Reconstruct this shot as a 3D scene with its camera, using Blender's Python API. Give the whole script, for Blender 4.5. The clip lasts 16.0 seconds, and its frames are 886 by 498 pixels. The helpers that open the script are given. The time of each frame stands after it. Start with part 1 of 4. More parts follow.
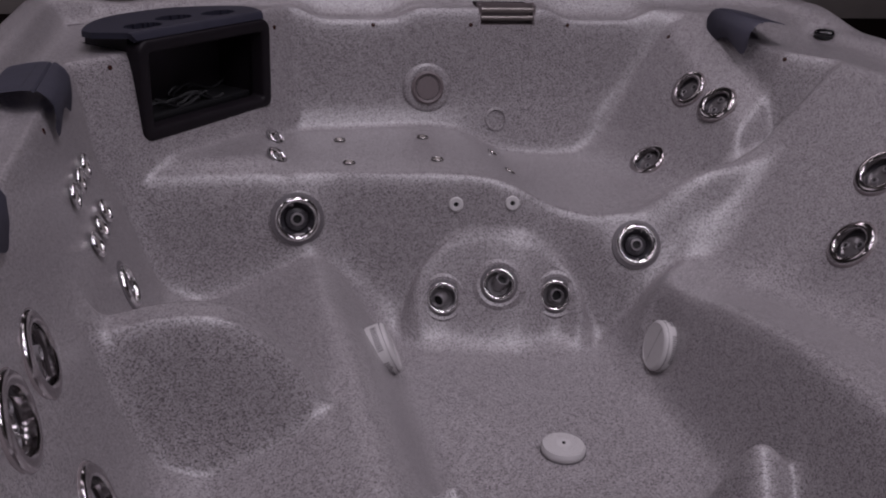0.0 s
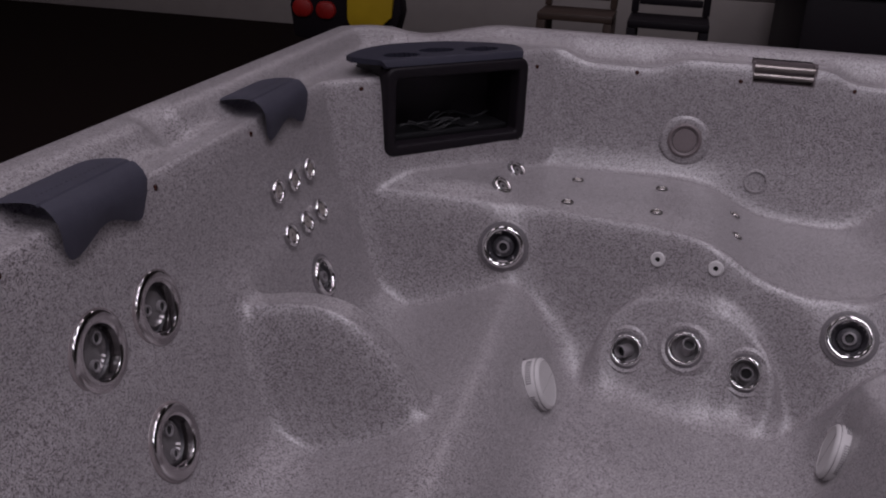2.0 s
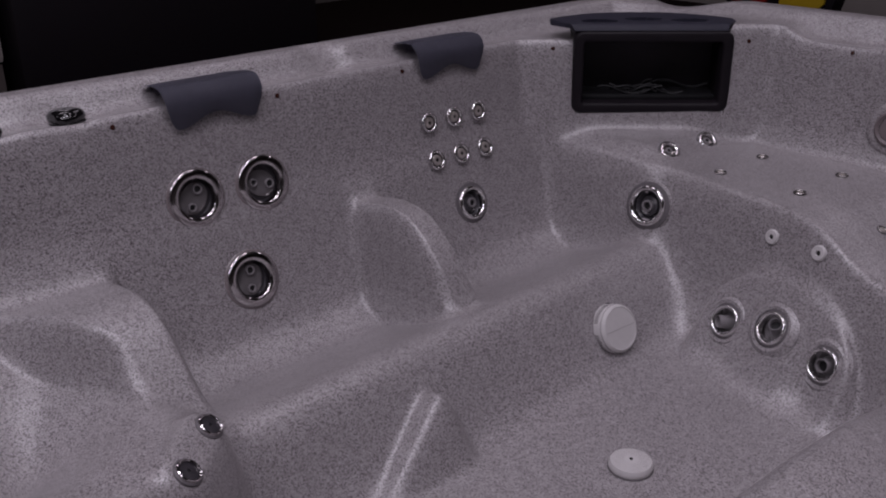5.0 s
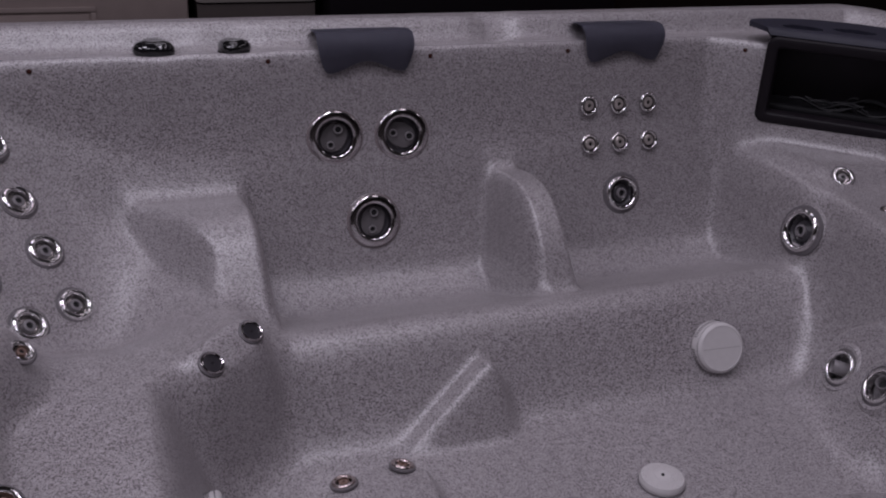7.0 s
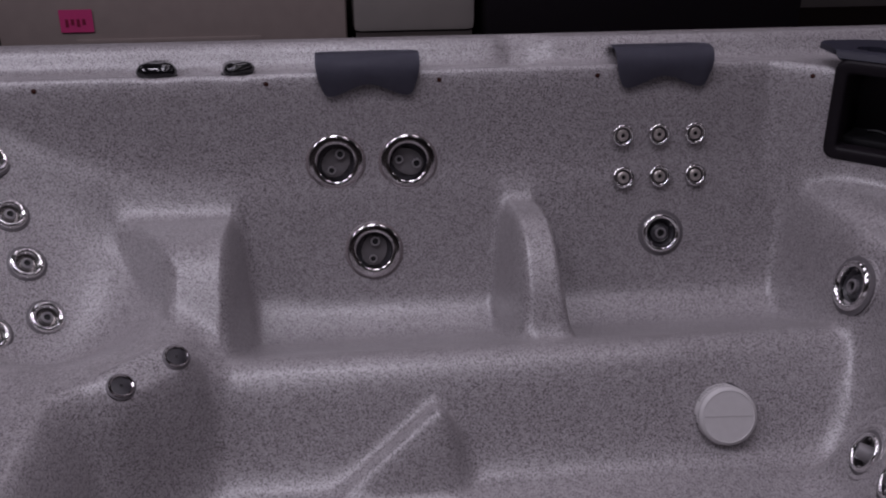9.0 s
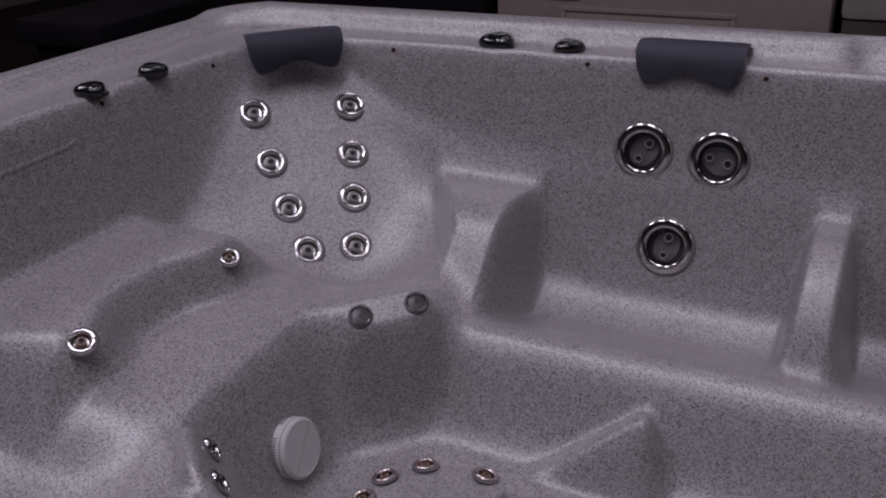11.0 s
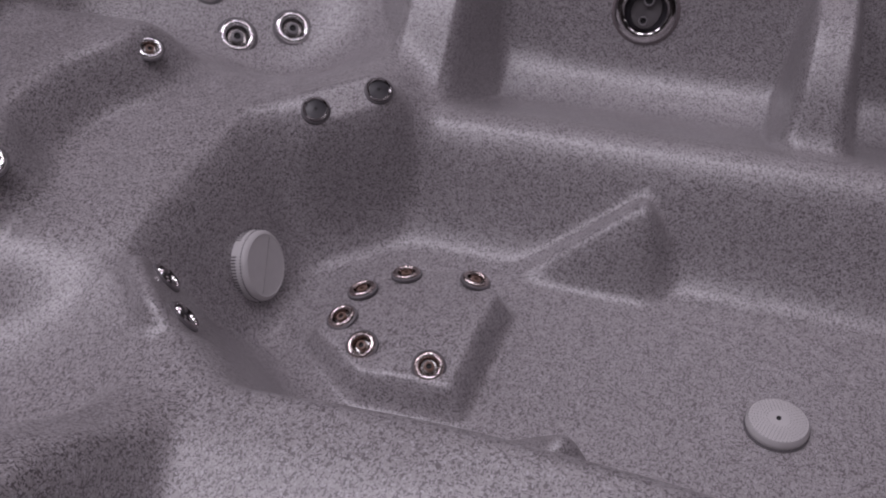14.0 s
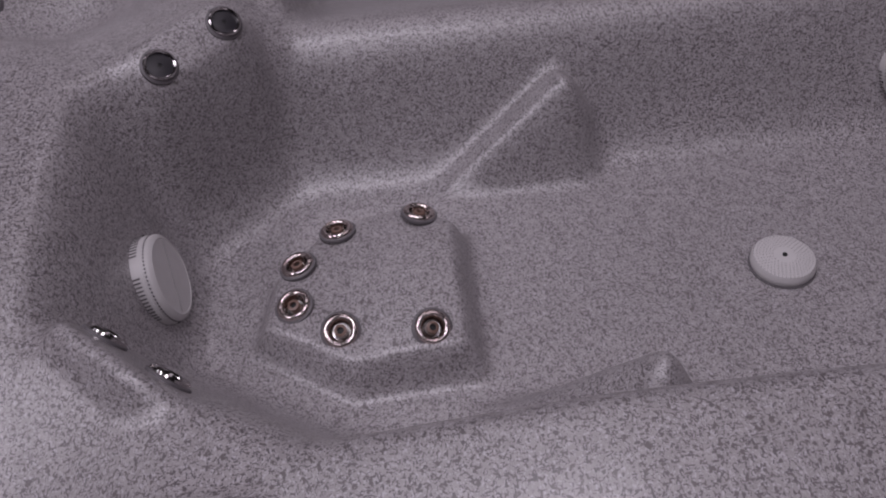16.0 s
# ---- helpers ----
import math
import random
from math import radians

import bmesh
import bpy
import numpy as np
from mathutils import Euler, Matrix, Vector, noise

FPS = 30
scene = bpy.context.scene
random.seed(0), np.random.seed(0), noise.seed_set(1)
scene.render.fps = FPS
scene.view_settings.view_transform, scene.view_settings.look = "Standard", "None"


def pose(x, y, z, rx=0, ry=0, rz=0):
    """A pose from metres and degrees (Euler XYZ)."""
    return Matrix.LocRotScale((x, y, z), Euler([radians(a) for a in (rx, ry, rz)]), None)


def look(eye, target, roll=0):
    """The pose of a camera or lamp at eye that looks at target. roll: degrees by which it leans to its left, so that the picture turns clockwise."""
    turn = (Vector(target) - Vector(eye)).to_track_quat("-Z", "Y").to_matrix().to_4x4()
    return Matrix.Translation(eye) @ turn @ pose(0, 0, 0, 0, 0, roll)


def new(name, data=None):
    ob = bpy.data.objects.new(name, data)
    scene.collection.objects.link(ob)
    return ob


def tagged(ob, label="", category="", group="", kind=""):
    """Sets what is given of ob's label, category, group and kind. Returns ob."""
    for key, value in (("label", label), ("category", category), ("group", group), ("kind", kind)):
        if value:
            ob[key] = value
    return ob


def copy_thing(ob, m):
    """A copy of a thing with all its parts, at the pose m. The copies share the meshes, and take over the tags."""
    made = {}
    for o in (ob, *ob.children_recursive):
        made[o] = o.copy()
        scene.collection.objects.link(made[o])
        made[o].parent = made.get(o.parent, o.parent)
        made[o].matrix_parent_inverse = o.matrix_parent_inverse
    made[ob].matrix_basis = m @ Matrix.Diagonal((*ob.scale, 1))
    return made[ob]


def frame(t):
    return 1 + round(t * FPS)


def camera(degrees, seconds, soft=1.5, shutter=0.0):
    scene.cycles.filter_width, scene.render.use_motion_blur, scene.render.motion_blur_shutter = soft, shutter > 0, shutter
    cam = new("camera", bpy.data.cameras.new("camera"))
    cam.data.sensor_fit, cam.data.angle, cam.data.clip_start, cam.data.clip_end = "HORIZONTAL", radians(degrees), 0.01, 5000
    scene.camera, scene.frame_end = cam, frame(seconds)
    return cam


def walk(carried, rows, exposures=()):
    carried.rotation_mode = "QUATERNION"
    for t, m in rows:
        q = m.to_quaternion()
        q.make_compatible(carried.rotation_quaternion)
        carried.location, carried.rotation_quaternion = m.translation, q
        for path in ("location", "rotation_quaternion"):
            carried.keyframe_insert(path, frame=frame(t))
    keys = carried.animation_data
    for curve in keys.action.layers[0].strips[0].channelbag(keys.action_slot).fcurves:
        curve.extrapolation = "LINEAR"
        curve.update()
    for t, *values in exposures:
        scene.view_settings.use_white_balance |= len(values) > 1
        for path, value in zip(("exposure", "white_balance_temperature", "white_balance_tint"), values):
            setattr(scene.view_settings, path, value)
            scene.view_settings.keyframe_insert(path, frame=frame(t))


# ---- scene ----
cam = camera(50.4, 16.0, soft=2.0)
PATH = [
    (0, (-1.357, 0.715, 1.154), (0.426, 0.246, 0.38), 2.7),
    (0.5, (-1.373, 0.6, 1.178), (0.458, 0.391, 0.399), 1.8),
    (1, (-1.438, 0.49, 1.192), (0.41, 0.432, 0.429), 2.4),
    (1.5, (-1.467, 0.363, 1.215), (0.376, 0.45, 0.442), 1.3),
    (2, (-1.431, 0.138, 1.212), (0.375, 0.561, 0.466), 2.6),
    (2.5, (-1.419, -0.069, 1.222), (0.348, 0.456, 0.444), 1.1),
    (3, (-1.455, -0.261, 1.206), (0.26, 0.326, 0.36), 3.0),
    (3.5, (-1.45, -0.398, 1.223), (0.203, 0.365, 0.397), 1.1),
    (4, (-1.368, -0.614, 1.212), (0.194, 0.354, 0.423), 4.4),
    (4.2, (-1.341, -0.698, 1.231), (0.158, 0.373, 0.452), 3.4),
    (6.3, (-0.941, -1.152, 1.177), (-0.066, 0.457, 0.372), 2.7),
    (6.5, (-0.901, -1.183, 1.188), (-0.07, 0.447, 0.38), 4.5),
    (7, (-0.826, -1.258, 1.235), (-0.165, 0.432, 0.395), 3.0),
    (7.5, (-0.673, -1.257, 1.213), (-0.126, 0.478, 0.381), 3.2),
    (8, (-0.506, -1.249, 1.223), (-0.063, 0.515, 0.392), 2.8),
    (8.2, (-0.457, -1.264, 1.205), (-0.049, 0.519, 0.396), 1.5),
    (10.3, (0.127, -1.243, 1.199), (-0.315, 0.542, 0.411), -0.2),
    (10.5, (0.178, -1.241, 1.216), (-0.389, 0.488, 0.386), -1.3),
    (11, (0.267, -1.181, 1.217), (-0.552, 0.445, 0.389), -2.0),
    (11.5, (0.308, -1.085, 1.196), (-0.688, 0.412, 0.322), 0.3),
    (12, (0.309, -1.059, 1.188), (-0.806, 0.346, 0.303), -0.5),
    (12.5, (0.292, -1.066, 1.197), (-0.905, 0.275, 0.323), -0.0),
    (13, (0.281, -1.048, 1.18), (-0.81, 0.338, 0.237), -0.1),
    (13.5, (0.174, -1.058, 1.146), (-0.548, 0.433, 0.025), -1.9),
    (14, (0.052, -1.038, 1.111), (-0.497, 0.446, -0.113), -2.2),
    (14.5, (-0.056, -0.94, 1.049), (-0.607, 0.478, -0.25), -4.3),
    (15, (-0.158, -0.864, 1.017), (-0.503, 0.51, -0.395), -2.1),
    (15.5, (-0.317, -0.876, 1.021), (-0.459, 0.567, -0.356), -2.3),
    (16, (-0.398, -0.863, 1.019), (-0.263, 0.541, -0.398), -2.7),
]
walk(cam, [(t, look(eye, target, roll)) for t, eye, target, roll in PATH], [(0, 0, 6500, 10), (4.2, 0, 6500, 10), (6.3, -0.05, 6300, 10), (8, -0.06, 6300, 10), (10.5, -0.07, 6300, 10), (12, -0.1, 6320, 10), (12.7, -0.1, 6350, 10), (13.5, 0, 6420, 10), (16, -0.02, 6480, 10)])


# ---------------- world and lights ----------------
world = bpy.data.worlds.new("world")
scene.world = world
world.use_nodes = True
world.node_tree.nodes["Background"].inputs["Color"].default_value = (0.30, 0.28, 0.36, 1)
world.node_tree.nodes["Background"].inputs["Strength"].default_value = 0.01


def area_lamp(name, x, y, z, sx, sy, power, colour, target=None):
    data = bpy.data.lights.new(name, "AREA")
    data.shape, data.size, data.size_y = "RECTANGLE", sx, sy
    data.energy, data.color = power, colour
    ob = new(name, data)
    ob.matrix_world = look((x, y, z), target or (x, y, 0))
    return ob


# unseen lamps: a tuned grid over the tub, far ones added as fill
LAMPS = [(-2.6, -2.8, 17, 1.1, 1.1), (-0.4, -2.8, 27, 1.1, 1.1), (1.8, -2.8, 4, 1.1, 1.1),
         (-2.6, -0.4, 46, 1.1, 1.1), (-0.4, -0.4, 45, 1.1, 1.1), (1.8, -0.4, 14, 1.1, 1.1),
         # the last one here, far west, is added to brighten the east face
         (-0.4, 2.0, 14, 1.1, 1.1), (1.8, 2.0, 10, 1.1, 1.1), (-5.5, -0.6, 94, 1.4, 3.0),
         # far east to north-west: added for sheen on the floor and seats
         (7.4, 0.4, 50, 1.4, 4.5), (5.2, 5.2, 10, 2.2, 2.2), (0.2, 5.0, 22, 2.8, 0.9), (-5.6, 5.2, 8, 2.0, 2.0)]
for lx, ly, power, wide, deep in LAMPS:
    area_lamp("unseen_overhead_light", lx, ly, 5.42, wide, deep, power, (0.955, 0.875, 1.0) if lx < 0 else (0.99, 0.865, 0.99), (lx, ly + 0.001, 0))


# ---------------- materials ----------------
def material(name, colour, rough=0.5, metal=0.0, coat=0.0, noise_scale=0.0, noise_mix=0.0, bump=0.0, bump_scale=200.0):
    m = bpy.data.materials.new(name)
    m.use_nodes = True
    nt = m.node_tree
    b = nt.nodes["Principled BSDF"]
    b.inputs["Base Color"].default_value = (*colour, 1)
    b.inputs["Roughness"].default_value = rough
    b.inputs["Metallic"].default_value = metal
    b.inputs["Coat Weight"].default_value = coat
    tc = nt.nodes.new("ShaderNodeTexCoord")
    if noise_scale:
        n = nt.nodes.new("ShaderNodeTexNoise")
        n.inputs["Scale"].default_value = noise_scale
        n.inputs["Detail"].default_value = 5
        nt.links.new(tc.outputs["Object"], n.inputs["Vector"])
        mix = nt.nodes.new("ShaderNodeMixRGB")
        mix.inputs[1].default_value = (*colour, 1)
        mix.inputs[2].default_value = (*[c * (1 - noise_mix) for c in colour], 1)
        nt.links.new(n.outputs["Fac"], mix.inputs[0])
        nt.links.new(mix.outputs[0], b.inputs["Base Color"])
    if bump:
        n2 = nt.nodes.new("ShaderNodeTexNoise")
        n2.inputs["Scale"].default_value = bump_scale
        n2.inputs["Detail"].default_value = 4
        nt.links.new(tc.outputs["Object"], n2.inputs["Vector"])
        bp = nt.nodes.new("ShaderNodeBump")
        bp.inputs["Strength"].default_value = bump
        bp.inputs["Distance"].default_value = 0.002
        nt.links.new(n2.outputs["Fac"], bp.inputs["Height"])
        nt.links.new(bp.outputs[0], b.inputs["Normal"])
    return m


def acrylic_material():
    """Glossy cast acrylic with dark and light granite flecks."""
    m = bpy.data.materials.new("granite_acrylic")
    m.use_nodes = True
    nt = m.node_tree
    b = nt.nodes["Principled BSDF"]
    tc = nt.nodes.new("ShaderNodeTexCoord")

    def flecks(scale, lo, hi, rot, stretch):
        mp = nt.nodes.new("ShaderNodeMapping")
        mp.inputs["Rotation"].default_value = rot
        mp.inputs["Scale"].default_value = stretch
        nt.links.new(tc.outputs["Object"], mp.inputs["Vector"])
        n = nt.nodes.new("ShaderNodeTexNoise")
        n.inputs["Scale"].default_value = scale
        n.inputs["Detail"].default_value = 1.0
        n.inputs["Distortion"].default_value = 0.8
        n.inputs["Roughness"].default_value = 0.5
        nt.links.new(mp.outputs[0], n.inputs["Vector"])
        r = nt.nodes.new("ShaderNodeMapRange")
        r.inputs["From Min"].default_value = lo
        r.inputs["From Max"].default_value = hi
        nt.links.new(n.outputs["Fac"], r.inputs["Value"])
        return r.outputs[0]

    def mix(fac, a, c):
        x = nt.nodes.new("ShaderNodeMixRGB")
        nt.links.new(fac, x.inputs[0])
        for slot, v in ((1, a), (2, c)):
            if isinstance(v, tuple):
                x.inputs[slot].default_value = (*v, 1)
            else:
                nt.links.new(v, x.inputs[slot])
        return x.outputs[0]

    base = mix(flecks(45, 0.35, 0.65, (0, 0, 0), (1, 1, 1)), (0.37, 0.345, 0.352), (0.315, 0.292, 0.298))
    base = mix(flecks(420, 0.55, 0.64, (0.3, 0.2, 0.5), (1.0, 0.7, 0.85)), base, (0.50, 0.48, 0.51))
    base = mix(flecks(360, 0.600, 0.635, (0.9, 0.4, 0.2), (1.0, 0.55, 0.75)), base, (0.11, 0.098, 0.106))
    base = mix(flecks(360, 0.605, 0.64, (0.1, 1.2, 0.9), (0.55, 1.0, 0.75)), base, (0.115, 0.10, 0.107))
    base = mix(flecks(325, 0.615, 0.65, (0.5, 0.6, 2.3), (0.75, 0.6, 1.0)), base, (0.125, 0.107, 0.11))
    nt.links.new(base, b.inputs["Base Color"])
    b.inputs["Roughness"].default_value = 0.42
    b.inputs["Specular IOR Level"].default_value = 0.6
    b.inputs["Coat Weight"].default_value = 1.0
    b.inputs["Coat Roughness"].default_value = 0.38
    b.inputs["Coat IOR"].default_value = 1.55
    n2 = nt.nodes.new("ShaderNodeTexNoise")
    n2.inputs["Scale"].default_value = 90
    n2.inputs["Detail"].default_value = 3
    nt.links.new(tc.outputs["Object"], n2.inputs["Vector"])
    bp = nt.nodes.new("ShaderNodeBump")
    bp.inputs["Strength"].default_value = 0.12
    bp.inputs["Distance"].default_value = 0.002
    nt.links.new(n2.outputs["Fac"], bp.inputs["Height"])
    nt.links.new(bp.outputs[0], b.inputs["Normal"])
    return m


ACRYLIC = acrylic_material()
CHROME = material("chrome", (0.80, 0.785, 0.785), 0.10, 1.0, noise_scale=30, noise_mix=0.10)
STEEL = material("brushed_steel", (0.44, 0.42, 0.41), 0.27, 1.0, noise_scale=60, noise_mix=0.2)
SMOKED = material("smoked_chrome", (0.58, 0.55, 0.555), 0.12, 1.0, noise_scale=30, noise_mix=0.12)
CUP = material("dark_grey_plastic", (0.055, 0.052, 0.06), 0.35, noise_scale=40, noise_mix=0.3)
NOZZLE = material("grey_plastic", (0.27, 0.255, 0.265), 0.35, noise_scale=50, noise_mix=0.3)
BRONZE = material("bronze_plastic", (0.24, 0.15, 0.12), 0.35, noise_scale=50, noise_mix=0.3)
HOLE = material("dark_bore", (0.008, 0.008, 0.009), 0.6)
GASKET = material("grey_gasket", (0.17, 0.157, 0.166), 0.45, noise_scale=120, noise_mix=0.3)
SMOKE = material("smoked_dome_plastic", (0.080, 0.073, 0.080), 0.16, coat=0.8, noise_scale=25, noise_mix=0.2)
FACE = material("lip_jet_face", (0.028, 0.025, 0.032), 0.32, noise_scale=60, noise_mix=0.3)
PEARL = material("pearl_chrome", (0.58, 0.53, 0.50), 0.3, 0.6, noise_scale=60, noise_mix=0.2)
ROSE = material("rose_tinted_chrome", (0.66, 0.57, 0.55), 0.12, 1.0, noise_scale=60, noise_mix=0.2)
# grey-brown bar steel, darkened to carry the shadow of its recess
SHADED_STEEL = material("shaded_grey_steel", (0.30, 0.272, 0.258), 0.36, 1.0, noise_scale=60, noise_mix=0.25)
SMOKY = material("smoky_brown_plastic", (0.25, 0.215, 0.22), 0.22, coat=0.5, noise_scale=70, noise_mix=0.25)
TANGLE = material("dull_smoked_plastic", (0.007, 0.007, 0.009), 0.62, noise_scale=40, noise_mix=0.3)
GROOVE = material("shallow_groove", (0.44, 0.425, 0.425), 0.5, noise_scale=60, noise_mix=0.15)
WHITE = material("pale_grey_plastic", (0.66, 0.64, 0.64), 0.42, noise_scale=60, noise_mix=0.12, bump=0.1)
CLEAR = material("smoked_plastic", (0.15, 0.14, 0.145), 0.18, coat=0.5, noise_scale=40, noise_mix=0.3)
FOAM = material("slate_foam", (0.125, 0.124, 0.168), 0.62, noise_scale=35, noise_mix=0.25, bump=0.35, bump_scale=350)
BLACK = material("black_plastic", (0.011, 0.008, 0.0115), 0.55, noise_scale=30, noise_mix=0.3)
GLOSSBLACK = material("gloss_black_plastic", (0.006, 0.006, 0.007), 0.08, coat=0.6)
BLACK.node_tree.nodes["Principled BSDF"].inputs["Specular IOR Level"].default_value = 0.25
DARKGREY = material("slate_plastic", (0.036, 0.036, 0.054), 0.45, noise_scale=40, noise_mix=0.3, bump=0.1)
DARKGREY.node_tree.nodes["Principled BSDF"].inputs["Specular IOR Level"].default_value = 0.2
SPEAKER = material("mauve_grey_plastic", (0.215, 0.18, 0.185), 0.5, noise_scale=200, noise_mix=0.3)
BEIGE = material("taupe_cabinet_panel", (0.42, 0.345, 0.32), 0.6, noise_scale=8, noise_mix=0.25)
CABINET = material("grey_brown_cabinet", (0.12, 0.10, 0.095), 0.6, noise_scale=8, noise_mix=0.3)
PALE = material("pale_grey_panel", (0.40, 0.365, 0.345), 0.6, noise_scale=6, noise_mix=0.2)
PINK = material("pink_paper", (0.75, 0.06, 0.25), 0.8, noise_scale=30, noise_mix=0.1)
DARKRED = material("dark_red_ink", (0.25, 0.01, 0.05), 0.7)
RED = material("red_print", (0.42, 0.015, 0.012), 0.5, noise_scale=9, noise_mix=0.6)
YELLOW = material("yellow_vinyl", (0.62, 0.42, 0.02), 0.45, noise_scale=6, noise_mix=0.3)
WOOD = material("brown_wood", (0.075, 0.048, 0.036), 0.5, noise_scale=14, noise_mix=0.4)
LENS = material("amber_lens", (0.05, 0.018, 0.015), 0.25)
CARPET = material("dark_carpet", (0.014, 0.009, 0.008), 0.95, noise_scale=120, noise_mix=0.5, bump=0.6, bump_scale=400)
CARPET.node_tree.nodes["Principled BSDF"].inputs["Specular IOR Level"].default_value = 0.05
WALLPAINT = material("dim_wall_paint", (0.10, 0.088, 0.084), 0.85, noise_scale=4, noise_mix=0.15)
CEILING = material("ceiling_tile", (0.48, 0.46, 0.46), 0.9, noise_scale=90, noise_mix=0.2)


# ---------------- mesh helpers ----------------
def part(name, bm, mat, parent=None, label="", smooth=True):
    me = bpy.data.meshes.new(name)
    bmesh.ops.recalc_face_normals(bm, faces=bm.faces)
    bm.to_mesh(me)
    bm.free()
    me.materials.append(mat)
    if smooth:
        me.polygons.foreach_set("use_smooth", [True] * len(me.polygons))
        me.set_sharp_from_angle(angle=radians(38))
    ob = new(name, me)
    if parent:
        ob.parent = parent
    if label:
        ob["label"] = label
    return ob


def lathe(profile, n=28, wobble=None, centre=(0, 0), bm=None):
    """A turned shape about +z. profile: (radius, height) from the outside in or so; wobble(angle, radius) scales the radius."""
    bm = bm or bmesh.new()
    rings = []
    for r, z in profile:
        if r < 1e-6:
            rings.append([bm.verts.new((centre[0], centre[1], z))])
            continue
        ring = []
        for i in range(n):
            a = 2 * math.pi * i / n
            k = wobble(a, r) if wobble else 1.0
            ring.append(bm.verts.new((centre[0] + r * k * math.cos(a), centre[1] + r * k * math.sin(a), z)))
        rings.append(ring)
    for p, q in zip(rings, rings[1:]):
        if len(p) == 1 and len(q) == 1:
            continue
        for i in range(n):
            j = (i + 1) % n
            if len(p) == 1:
                bm.faces.new((p[0], q[i], q[j]))
            elif len(q) == 1:
                bm.faces.new((p[i], p[j], q[0]))
            else:
                bm.faces.new((p[i], p[j], q[j], q[i]))
    return bm


def box(bm, x0, y0, z0, x1, y1, z1, bevel=0.0):
    m = Matrix.Translation(((x0 + x1) / 2, (y0 + y1) / 2, (z0 + z1) / 2)) @ Matrix.Diagonal((x1 - x0, y1 - y0, z1 - z0, 1))
    made = bmesh.ops.create_cube(bm, size=1.0, matrix=m)
    if bevel:
        edges = list({e for v in made["verts"] for e in v.link_edges})
        bmesh.ops.bevel(bm, geom=edges, offset=bevel, segments=2, profile=0.6, affect="EDGES")
    return bm


# ---------------- the shell: one moulded surface ----------------
def smax(a, b, k):
    h = np.clip(0.5 + 0.5 * (a - b) / k, 0, 1)
    return b * (1 - h) + a * h + k * h * (1 - h)


def smin(a, b, k):
    return -smax(-a, -b, k)


def step(v, lo, hi):
    t = np.clip((v - lo) / (hi - lo), 0, 1)
    return t * t * (3 - 2 * t)


def lerp(a, b, t):
    return a + (b - a) * t


def curve(v, xs, zs, w=0.018):
    """A rounded polyline: the mean of three shifted copies."""
    return (np.interp(v - w, xs, zs) + 2 * np.interp(v, xs, zs) + np.interp(v + w, xs, zs)) / 4


R2 = math.sqrt(0.5)
RIM = 0.692


def height(x, y):
    """The moulded surface, rounded as a heated sheet rounds it; rounder still over the south-east bench end."""
    x, y = np.asarray(x, float), np.asarray(y, float)
    d = 0.015 + 0.005 * np.exp(-((x - 0.78) ** 2 + (y + 0.43) ** 2) / 0.015)
    d = d - 0.007 * np.exp(-((((x + 0.42) ** 2 + (y - 0.045) ** 2) / 0.21 ** 2) ** 3))
    z = 2 * form(x, y) + form(x + d, y) + form(x - d, y) + form(x, y + d) + form(x, y - d)
    d = 0.8 * d
    return (z + 0.5 * (form(x + d, y + d) + form(x - d, y + d) + form(x + d, y - d) + form(x - d, y - d))) / 8


